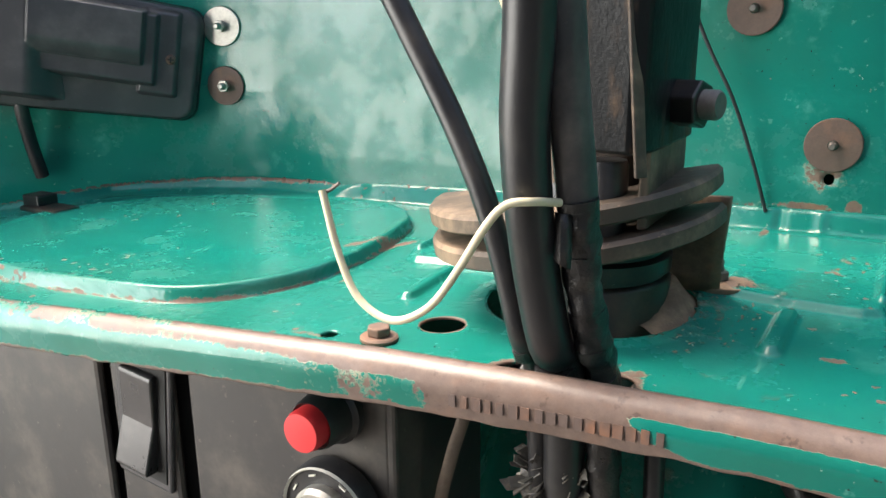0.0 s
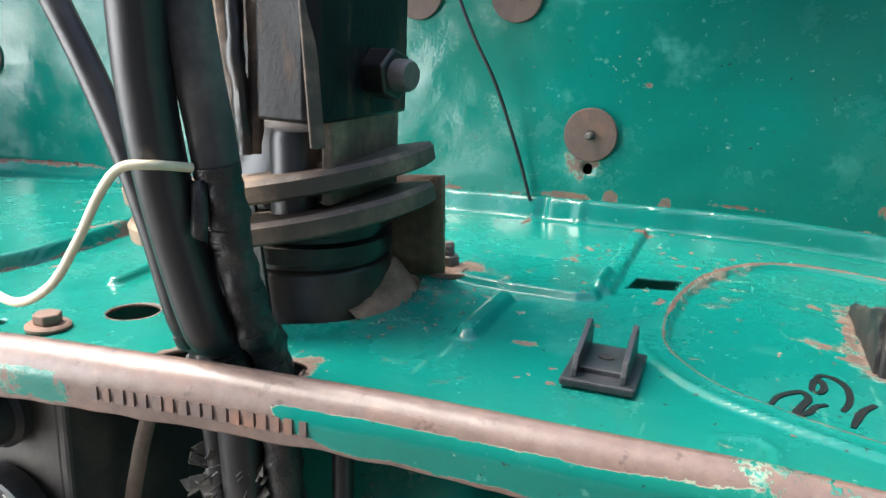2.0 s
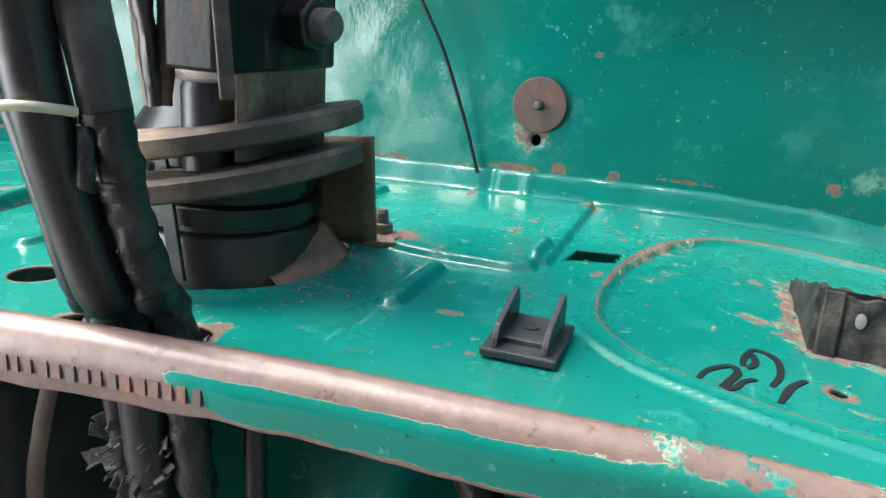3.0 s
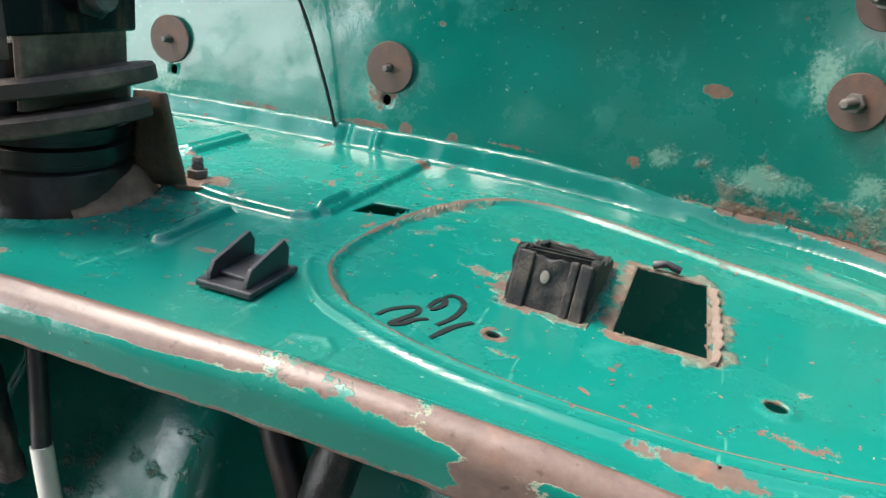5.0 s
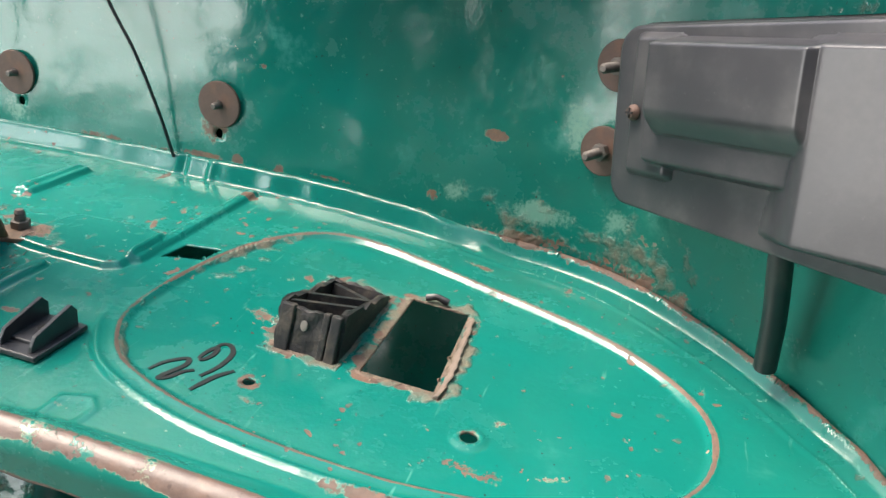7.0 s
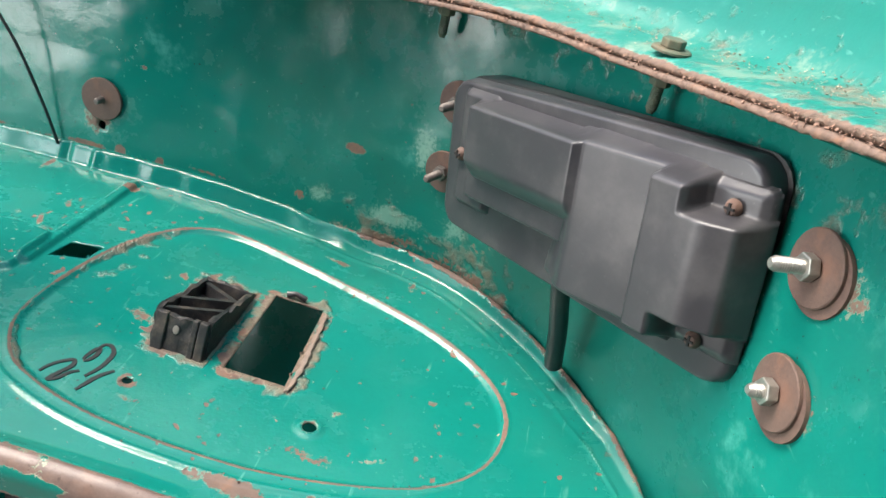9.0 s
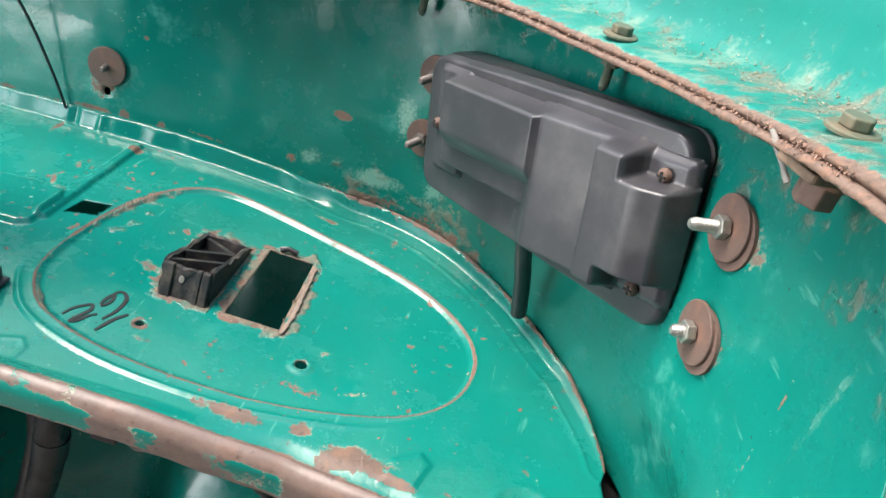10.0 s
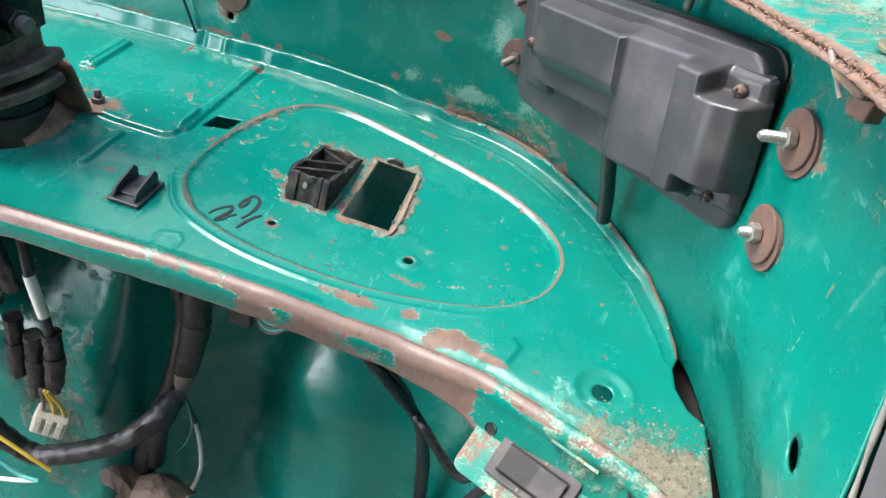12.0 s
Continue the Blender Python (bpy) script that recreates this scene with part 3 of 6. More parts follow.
# ---------- the rolled front lip and its apron ----------
def build_apron():
    xs = np.arange(-0.616, 0.6161, 0.003)
    ys = np.interp(xs, LIP_X, LIP_Y)
    dx, dy = np.gradient(xs), np.gradient(ys)
    ln = np.hypot(dx, dy)
    nx, ny = dy / ln, -dx / ln
    z0 = tray_height(xs, ys)
    deep = np.interp(xs, [-0.6, -0.10, 0.0, 0.10, 0.20, 0.30, 0.39, 0.44, 0.50, 0.56, 0.60], [0.012, 0.010, 0.0085, 0.0080, 0.0115, 0.012, 0.014, 0.019, 0.038, 0.050, 0.045])
    ragged = np.array([noise.noise((float(v) * 60, 0, 3)) for v in xs]) * 0.0014
    prof = []
    radius = 0.0095
    for a in np.linspace(0, 100, 9):
        prof.append((radius * math.sin(radians(a)), -radius * (1 - math.cos(radians(a))), 0.0))
    for k in np.linspace(0.08, 1, 12):
        prof.append((radius * 0.985, -radius * 1.17, k))
    cols = []
    for out, down, k in prof:
        slope = np.interp(xs, [0.40, 0.50], [-0.12, 0.35])
        cols.append(np.stack([xs + nx * (out + slope * k * deep), ys + ny * (out + slope * k * deep), z0 + down - k * (deep + ragged)], -1))
    verts = np.stack(cols, 0)
    rows, n = verts.shape[:2]
    flat = verts.reshape(-1, 3)
    x = flat[:, 0]
    row = np.repeat(np.arange(rows), n)
    t = row / (rows - 1)
    roll = smooth(t, 0.31, 0.22)
    low = smooth(t, 0.70, 1.0)
    x = x + 0.034 * (0.62 - t) * np.exp(-((x - 0.066) / 0.03) ** 2) + 0.004 * np.array([noise.noise((float(a) * 70, float(b) * 9, 5.0)) for a, b in zip(x, t)])
    bare_roll = np.interp(x, [-0.5, -0.33, -0.30, -0.12, -0.06, 0.1, 0.16, 0.20, 0.262, 0.275, 0.45, 0.47, 0.6], [0.1, 0.15, 0.46, 0.60, 0.9, 0.95, 0.80, 0.62, 0.45, 0.90, 0.9, 0.5, 0.45])
    bare_face = np.interp(x, [-0.5, -0.15, -0.10, -0.024, -0.010, 0.064, 0.076, 0.268, 0.280, 0.31, 0.325, 0.39, 0.405, 0.445, 0.46, 0.6], [0.05, 0.1, 0.32, 0.50, 0.95, 0.95, 0.05, 0.05, 0.8, 0.35, 0.75, 0.3, 0.9, 0.9, 0.35, 0.25])
    bare_low = np.interp(x, [-0.5, -0.2, -0.1, 0.0, 0.08, 0.15, 0.28, 0.45, 0.6], [0.42, 0.56, 0.66, 0.95, 0.75, 0.62, 0.62, 0.8, 0.5])
    wear = np.maximum(roll * bare_roll, (1 - roll) * np.maximum(bare_face, low * bare_low))
    dust = 0.45 * blob(x, row / rows, 0.56, 0.3, 0.06, 0.5)
    chalk_sheen = np.maximum(0.30 * roll * smooth(x, 0.08, 0.16), 0.44 * smooth(x, 0.44, 0.47))
    ob = sheet_mesh("dash_lip", flat, grid_faces(rows, n), {"wear": wear, "dust": dust, "chalk_sheen": chalk_sheen}, M_APRON, TRAY, 0.0014, "rolled front lip, paint worn to brown rust")
    return ob


LIP = build_apron()


# ---------- the curved front wall ----------
def wall_frame(x):
    """Place and inward normal of the wall's middle line on the right half at this x, or at arc place if x is beyond."""
    i = int(np.argmin(np.abs(WALL[:, 0] - x) + (WALL[:, 1] < -0.3)))
    return wall_at(i)


def wall_at(i):
    a, b = WALL[max(i - 2, 0)], WALL[min(i + 2, len(WALL) - 1)]
    t = (b - a) / np.linalg.norm(b - a)
    return WALL[i], np.array((t[1], -t[0]))


def near_wall(x, y):
    i = int(np.argmin(np.hypot(WALL[:, 0] - x, WALL[:, 1] - y)))
    return wall_at(i)


def flange_height(x, y):
    """Height of the bolted seam along the wall: by x on the straight middle, by y on the curved sides."""
    middle = np.interp(np.abs(x), [0, 0.25, 0.365, 0.50], [0.206, 0.208, 0.217, 0.229])
    return np.where(y > -0.05, middle, np.interp(-y, [0.05, 0.10, 0.20, 0.28, 0.40], [0.229, 0.236, 0.252, 0.266, 0.286]))


def wall_relief(a, b, c):
    """How far the wall's sheet stands in from its plan line at a place."""
    lean = float(np.interp(c, [-0.02, 0.03, 0.10, 0.30], [0.008, 0.006, 0.0, -0.004]))
    out = float(np.interp(c, [-0.02, 0.02, 0.09, 0.30], [-0.0085, -0.0070, 0.0, -0.004]))
    lean += (out - lean) * float(smooth(np.array(abs(a)), 0.30, 0.42))
    lean -= 0.009 * float(smooth(np.array(-b), 0.12, 0.20)) * float(smooth(np.array(c), 0.075, 0.01))
    return lean + 0.0024 * (noise.noise((a * 9, b * 9, c * 9)) + 0.4 * noise.noise((a * 30, b * 30, c * 30)))


def build_wall():
    n = len(WALL)
    tang = np.gradient(WALL, axis=0)
    tang /= np.linalg.norm(tang, axis=1)[:, None]
    inward = np.c_[tang[:, 1], -tang[:, 0]]
    top = flange_height(WALL[:, 0], WALL[:, 1])
    levels = np.linspace(0, 1, 110)
    arc = np.r_[0, np.cumsum(np.linalg.norm(np.diff(WALL, axis=0), axis=1))]
    sgrid, zgrid = np.meshgrid(arc, levels)
    sgrid, zgrid = sgrid.ravel().copy(), (-0.02 + zgrid * (np.tile(top, (len(levels), 1)) + 0.02)).ravel()

    def arc_at(px, py):
        return arc[int(np.argmin(np.hypot(WALL[:, 0] - px, WALL[:, 1] - py)))]

    faces = grid_faces(len(levels), n)
    openings = [ring(arc_at(sx * 0.0945, 0.063), 0.0415 if sx > 0 else 0.0345, 0.0035, 0.0042) for sx in (1, -1)] + [ring(arc_at(0.612, -0.356), 0.106, 0.0115, 0.0062)]
    for poly in openings:
        d, px, py, _ = distance(poly, sgrid, zgrid)
        near = d < 0.0027
        sgrid[near], zgrid[near] = px[near], py[near]
    for poly in openings:
        faces = faces[~distance(poly, sgrid[faces].mean(1), zgrid[faces].mean(1))[3]]
    wx, wy = np.interp(sgrid, arc, WALL[:, 0]), np.interp(sgrid, arc, WALL[:, 1])
    ix, iy = np.interp(sgrid, arc, inward[:, 0]), np.interp(sgrid, arc, inward[:, 1])
    end = -0.352 - (0.22 - zgrid) * 0.62
    wy = np.where((wy < -0.33) & (wx > 0), -0.33 + (wy + 0.33) / -0.11 * (end + 0.33), wy)
    deep = np.array([wall_relief(a, b, c) for a, b, c in zip(wx, wy, zgrid)])
    verts = np.c_[wx + ix * deep, wy + iy * deep, zgrid]
    x, y, z = verts.T
    wear = np.zeros(len(x))
    side = np.where(x > 0, 1, -1)
    s = np.abs(x)
    for cx, cz, rx, rz, v in ((0.096, 0.045, 0.024, 0.018, 0.58), (0.28, 0.033, 0.008, 0.008, 0.75), (0.075, 0.022, 0.05, 0.004, 0.6), (0.113, 0.024, 0.006, 0.006, 0.95),
                              (0.19, 0.026, 0.04, 0.004, 0.58), (0.322, 0.086, 0.012, 0.005, 0.8), (0.398, 0.15, 0.02, 0.022, 0.5), (0.398, 0.096, 0.02, 0.022, 0.5),
                              (0.36, 0.05, 0.04, 0.016, 0.34), (0.40, 0.055, 0.016, 0.010, 0.40), (0.45, 0.045, 0.04, 0.01, 0.40), (0.13, 0.10, 0.006, 0.004, 0.62), (0.115, 0.102, 0.004, 0.003, 0.6),
                              (0.15, 0.02, 0.006, 0.010, 0.8), (0.37, 0.185, 0.05, 0.008, 0.42)):
        wear = np.maximum(wear, np.where(x < 0, 0.45, 1.0) * v * blob(s, z, cx, cz, rx, rz))
    for cy, cz, r in ((-0.215, 0.195, 0.024), (-0.225, 0.137, 0.024)):
        wear = np.maximum(wear, np.where(s > 0.5, 0.55 * blob(y, z, cy, cz, r, r), 0))
    wear = np.maximum(wear, np.where(s > 0.58, 0.40 * np.exp(-((y + 0.292) / 0.004) ** 2), 0))
    wear = np.maximum(wear, 0.5 * smooth(z, 0.03, 0.018) * (s < 0.47) * np.where(x < -0.04, 0.3, 1.0))
    dust = 0.46 * smooth(z, 0.10, 0.02) * smooth(x, 0.22, 0.36) * smooth(s, 0.52, 0.46) + 0.3 * smooth(z, 0.19, 0.21)
    # chalky patches; the two at x 0.04 and 0.085 paint in reflected haze
    chalk_sheen = np.zeros(len(x))
    for cx, cz, rx, rz, v in ((0.262, 0.052, 0.040, 0.028, 0.50), (0.300, 0.040, 0.022, 0.014, 0.62), (0.360, 0.038, 0.045, 0.012, 0.62), (0.410, 0.050, 0.030, 0.020, 0.55), (0.375, 0.115, 0.026, 0.055, 0.52), (0.225, 0.100, 0.020, 0.050, 0.36),
                              (0.040, 0.075, 0.060, 0.035, 0.40), (0.085, 0.035, 0.050, 0.018, 0.46), (0.110, 0.180, 0.060, 0.030, 0.24), (0.330, 0.150, 0.050, 0.040, 0.26),
                              (-0.10, 0.028, 0.03, 0.020, 0.62), (-0.135, 0.060, 0.045, 0.022, 0.46), (-0.20, 0.055, 0.05, 0.018, 0.44), (-0.19, 0.125, 0.04, 0.016, 0.52), (-0.28, 0.135, 0.03, 0.015, 0.44), (-0.05, 0.11, 0.10, 0.07, 0.30)):
        chalk_sheen = np.maximum(chalk_sheen, v * blob(x, z, cx, cz, rx, rz))
    chalk_sheen = np.maximum(chalk_sheen, np.where(s > 0.58, 0.42 * np.exp(-((y + 0.300 + 0.1 * z) / 0.006) ** 2) * smooth(z, 0.05, 0.11), 0))
    ob = sheet_mesh("wall_front", verts, faces, {"wear": wear, "dust": dust, "chalk_sheen": chalk_sheen}, M_WALL, None, 0.0016)
    return tagged(ob, "curved green painted steel front wall with scuffs and rust along its seam", "wall", kind="structure")


WALL_OB = build_wall()


# ---------- bolted flange along the top of the wall, and the cowl above it ----------
def build_flange():
    keep = WALL[WALL[:, 1] > -0.40]
    place = np.arange(len(keep))
    finer = np.arange(0, len(keep) - 1, 0.25)
    keep = np.c_[np.interp(finer, place, keep[:, 0]), np.interp(finer, place, keep[:, 1])]
    n = len(keep)
    tang = np.gradient(keep, axis=0)
    tang /= np.linalg.norm(tang, axis=1)[:, None]
    inward = np.c_[tang[:, 1], -tang[:, 0]]
    z0 = flange_height(keep[:, 0], keep[:, 1])
    wide = np.interp(-keep[:, 1], [0.05, 0.20, 0.40], [0.0, 0.010, 0.012])

    def strip(name, prof, material, wear_row, dust_row, label, wobble=0.0, chalk_row=None):
        rows = []
        for k, (inn, up) in enumerate(prof):
            jag = np.array([0.7 * noise.noise((p[0] * 30, p[1] * 30, k * 0.2)) + 0.6 * noise.noise((p[0] * 140, p[1] * 140, k * 0.6)) + 0.5 * noise.noise((p[0] * 420, p[1] * 420, k * 0.9)) for p in keep]) * wobble * float(np.interp(inn, [-0.012, 0.010, 0.022], [0.0, 0.15, 1.0]))
            rows.append(np.c_[keep + inward * (inn + jag + wide * smooth(np.array([inn]), -0.01, 0.02)[0])[:, None], z0 + up + jag * 0.4])
        verts = np.stack(rows).reshape(-1, 3)
        lay = {"wear": np.repeat(wear_row, n), "dust": (np.array(dust_row)[:, None] * (1 + 0.7 * smooth(-keep[:, 1], 0.06, 0.22))[None, :]).ravel()}
        if chalk_row:
            lay["chalk_sheen"] = np.repeat(chalk_row, n)
        return sheet_mesh(name, verts, grid_faces(len(prof), n), lay, material, None, 0.0018, label)

    lower = strip("wall_flange", [(-0.004, -0.010), (0.0, -0.003), (0.006, 0.0), (0.014, 0.0005), (0.024, 0.0), (0.025, -0.002)], M_WALL,
                  [0.0, 0.1, 0.2, 0.35, 0.8, 0.9], [0, 0, 0, 0, 0, 0], "rusty lower sheet of the bolted flange", 0.0018)
    tagged(lower, "rust-edged lower sheet of the bolted seam above the wall", "flange", kind="structure")
    upper = strip("cowl_flange", [(0.0225, 0.0022), (0.0245, 0.0046), (0.018, 0.0080), (0.008, 0.010), (-0.004, 0.0115), (-0.016, 0.013), (-0.024, 0.017), (-0.030, 0.028), (-0.034, 0.045), (-0.042, 0.09), (-0.055, 0.14), (-0.075, 0.20)], M_COWL,
                  [0.95, 0.80, 0.30, 0.10, 0.08, 0.14, 0.10, 0.0, 0.0, 0.0, 0.0, 0.0], [0.15, 0.20, 0.25, 0.25, 0.28, 0.36, 0.30, 0.20, 0.10, 0.0, 0, 0], "", 0.0022,
                  [0.0, 0.25, 0.44, 0.50, 0.50, 0.50, 0.46, 0.34, 0.16, 0.05, 0.0, 0.0])
    tagged(upper, "dusty green cowl sheet with a corroded bolted edge", "cowl", kind="structure")


build_flange()


# ---------- fixings ----------
def axis_turn(direction):
    return Vector(direction).to_track_quat("Z", "Y").to_matrix()


def stud(at, out, label, length=0.026, radius=0.0033, washer=0.019, nut=0.0062, bolt=M_BOLT, hole=False, double=False, washer_material=M_WASHER):
    """A bolt end through a wide washer: washer on the wall at `at`, pointing along `out`."""
    t = thing("washer_bolt", label, "bolt", at, "bolts through the wall")
    t.rotation_euler = axis_turn(out).to_euler()
    part("washer", lathe([(0.0035, 0.0), (washer, 0.0), (washer, 0.0016), (washer - 0.0006, 0.0021), (0.0035, 0.0021)], 32, close=True), washer_material, t, "" if washer_material is M_BOLT else "rusty flat washer", True)
    if double:
        part("washer", lathe([(0.0035, -0.0024), (washer * 1.03, -0.0024), (washer * 1.03, -0.0002), (0.0035, -0.0002)], 32, Matrix.Translation((0.0034, -0.0020, 0)), close=True), M_WASHER, t, "rusty flat washer", True)
    if nut:
        part("nut", extruded(hexagon(nut), 0.0055, Matrix.Translation((0, 0, 0.0029))), M_OLDBOLT if bolt is M_OLDBOLT else M_BOLT, t, bevel=0.0006)
    threads = [(radius * 0.99, 0.0)]
    h = 0.009
    while h < length - 0.002:
        threads += [(radius, h), (radius * 0.86, h + 0.0006)]
        h += 0.0012
    part("shank", lathe(threads + [(radius * 0.8, length - 0.001), (radius * 0.55, length)], 14), bolt, t, "", True)
    return t


def fix_studs():
    for sign in (1, -1):
        for x, z, ln in ((0.095, 0.065 if sign > 0 else 0.058, 0.010), (0.036, 0.156, 0.010)):
            p, n = near_wall(sign * x, 0.06)
            off = wall_relief(p[0], p[1], z) + 0.0016
            stud((p[0] + n[0] * off, p[1] + n[1] * off, z), (n[0], n[1], 0), "rusty washer and short bolt end on the green wall", ln, 0.0032, 0.0185, 0, M_OLDBOLT)
        for z in (0.0945, 0.150):
            p, n = near_wall(0.396 if sign > 0 else -0.438, 0.032)
            off = wall_relief(p[0], p[1], z) + 0.0016
            stud((p[0] + n[0] * off, p[1] + n[1] * off, z), (n[0], n[1], 0), "threaded bolt end with nut and rusty washer" if sign > 0 or z < 0.12 else "threaded bolt end with a pale zinc washer", 0.026 if sign > 0 else 0.014, 0.0033, 0.0165 if sign > 0 else 0.0185, 0.006, M_OLDBOLT if sign > 0 else M_BOLT, False, False, M_WASHER if sign > 0 or z < 0.12 else M_BOLT)
        for x, y, z, long in ((0.590, -0.200, 0.193, 0.0235), (0.600, -0.212, 0.1355, 0.0150)):
            p, n = near_wall(sign * x, y)
            off = wall_relief(p[0], p[1], z) + 0.0030
            stud((p[0] + n[0] * off, p[1] + n[1] * off, z), (n[0], n[1], 0), "threaded bolt end with nut on rusty washers", long, 0.0036, 0.0180, 0.0066, M_BOLT, False, True)


fix_studs()


# ---------- black lamp housing on the curved wall ----------
def build_housing(sign=1):
    """A moulded cover: local x along its length, z up, y towards the wall."""
    t = thing("lamp_housing", "black moulded plastic lamp housing screwed to the curved wall", "lamp housing")
    place = Matrix.Translation((0.490, -0.099, 0.152)) if sign > 0 else Matrix.Translation((-0.540, -0.085, 0.138))
    t.matrix_basis = place @ Matrix.Rotation(radians(-45 * sign), 4, "Z") @ Matrix.Rotation(radians(-9.5 * sign), 4, "Y")
    W = 0.122
    outline = [(-0.133, -0.0555), (-0.135, 0.0485), (0.1140, 0.0550), (0.1195, -0.0650)]
    if sign < 0:
        outline = [(-x, z) for x, z in outline[::-1]]

    def slab(pts, y0, y1, taper, r, slope=None):
        """Rounded plate with an outline in x, z from depth y0 (wall side) to y1 (front), narrowing by taper."""
        bm = bmesh.new()
        c = Vector((sum(p[0] for p in pts) / len(pts), sum(p[1] for p in pts) / len(pts)))
        rings = []
        for y, inset in ((y0, 0.0), (y1 + 0.0055, taper), (y1 + 0.0028, taper + 0.0006), (y1 + 0.0010, taper + 0.0019), (y1 + 0.0002, taper + 0.0037), (y1, taper + 0.0056)):
            loop = []
            k = len(pts)
            for i, p in enumerate(pts):
                a, b, d = Vector(pts[i - 1]), Vector(p), Vector(pts[(i + 1) % k])
                e0, e1 = (a - b).normalized(), (d - b).normalized()
                bis = (e0 + e1).normalized()
                half = math.acos(max(-1, min(1, e0.dot(e1)))) / 2
                centre = b + bis * ((r + 0.0) / math.sin(half))
                s, e = -(e1.orthogonal()), e0.orthogonal()
                p0, p1 = b + e0 * (r / math.tan(half)), b + e1 * (r / math.tan(half))
                for q in range(6):
                    f = q / 5
                    v = (p0 - centre).lerp(p1 - centre, f)
                    loop.append(centre + v.normalized() * r)
            ring = []
            for v in loop:
                w = v - (v - c).normalized() * inset
                deep = y if y < 0.02 else float(np.interp(w.x * sign, [-W, W], [0.040, 0.012]))
                if slope and y < 0.0:
                    deep = y + slope(w.x * sign, w.y)
                ring.append(bm.verts.new((w.x, deep, w.y)))
            rings.append(ring)
        for a, b in zip(rings, rings[1:]):
            for i in range(len(a)):
                j = (i + 1) % len(a)
                bm.faces.new((a[i], a[j], b[j], b[i]))
        bm.faces.new(rings[0][::-1]), bm.faces.new(rings[-1])
        return bm

    def flip(pts):
        return pts if sign > 0 else [(-x, z) for x, z in pts[::-1]]

    part("gasket", slab([(x * 1.02, z * 1.03) for x, z in outline], 0.034, 0.012, 0.001, 0.016), M_RUBBER, t, "black rubber gasket", True)
    part("base_plate", slab(outline, 0.013, 0.001, 0.002, 0.015), M_PLASTIC, t, "", True)
    def box_field(x, z, x0, z0, x1, z1, soft):
        """1 inside a rectangle, falling smoothly to 0 over `soft` at its edges."""
        return smooth(x, x0 - soft / 2, x0 + soft / 2) * smooth(x, x1 + soft / 2, x1 - soft / 2) * smooth(z, z0 - soft / 2, z0 + soft / 2) * smooth(z, z1 + soft / 2, z1 - soft / 2)

    xs, zs = np.linspace(-0.121, 0.122, 210), np.linspace(-0.0560, 0.050, 110)
    gx, gz = [g.ravel() for g in np.meshgrid(xs, zs)]
    left_top = box_field(gx, gz, -0.085, -0.010, 0.0125, 0.0405, 0.005)
    left_low = box_field(gx, gz, -0.096, -0.026, 0.004, 0.0395, 0.006)
    ledge = box_field(gx, gz, -0.114, -0.034, -0.080, 0.0425, 0.006)
    middle = box_field(gx, gz, -0.05, -0.050, 0.078, 0.0425, 0.007) * smooth(gx, -0.010 + 0.20 * np.clip(gz - 0.02, -0.1, 0), 0.014)
    block = box_field(gx, gz, 0.0625, -0.0455, 0.1160, 0.0405, 0.008)
    notch = np.maximum(smooth(gx, 0.0845, 0.0885) * smooth(gz, 0.0235, 0.0285), smooth(gx, 0.0800, 0.0850) * smooth(gz, -0.0285, -0.0335))
    block = block * (1 - 0.8 * notch) * (1 - 0.30 * smooth(gx, 0.094, 0.118))
    roll = 0.50 + 0.50 * smooth(gz, -0.014, 0.006)
    high = np.maximum.reduce([0.0240 * left_top * roll, 0.0115 * left_low, 0.0050 * ledge, (0.0190 - 0.14 * np.clip(gx - 0.012, 0, 0.058)) * middle, 0.0260 * block])
    dent = np.array([noise.noise((float(p) * 25, float(q) * 25, 2.0)) for p, q in zip(gx, gz)]) * 0.0005
    relief = np.c_[gx * sign, 0.0013 - high + dent * (high > 0.004) + 0.0030 * (high < 0.0006), gz]
    faces = grid_faces(len(zs), len(xs))
    faces = faces[(high[faces] > 0.0004).any(1)]
    cover = sheet_mesh("cover", relief, faces if sign > 0 else faces[:, ::-1], {}, M_PLASTIC, t, 0.0, "moulded black cover with stepped faces")
    for x, z in ((0.101, 0.030), (0.097, -0.041), (-0.108, 0.000)):
        x *= sign
        m = Matrix.Translation((x, -0.0045, z)) @ Matrix.Rotation(radians(90), 4, "X")
        s = part("screw", lathe([(0.0, 0.004), (0.003, 0.0035), (0.0046, 0.001), (0.0046, 0.0)], 16, m), M_WASHER, t, "rusty cross-head screw", True)
        part("recess", box(box(bmesh.new(), (0.0055, 0.001, 0.0012), (x, -0.0085, z)), (0.0012, 0.001, 0.0055), (x, -0.0085, z)), M_DARK, s)
    drop = -0.008 if sign > 0 else -0.020
    part("cable_sleeve", tube([(drop, 0.006, -0.040), (drop - 0.0015 * sign, 0.009, -0.063), (drop - 0.008 * sign, 0.020, -0.095), (drop - 0.017 * sign, 0.031, -0.128)], 0.0062, 14), M_RUBBER, t, "black rubber cable sleeve", True)
    return t


build_housing(1)
build_housing(-1)


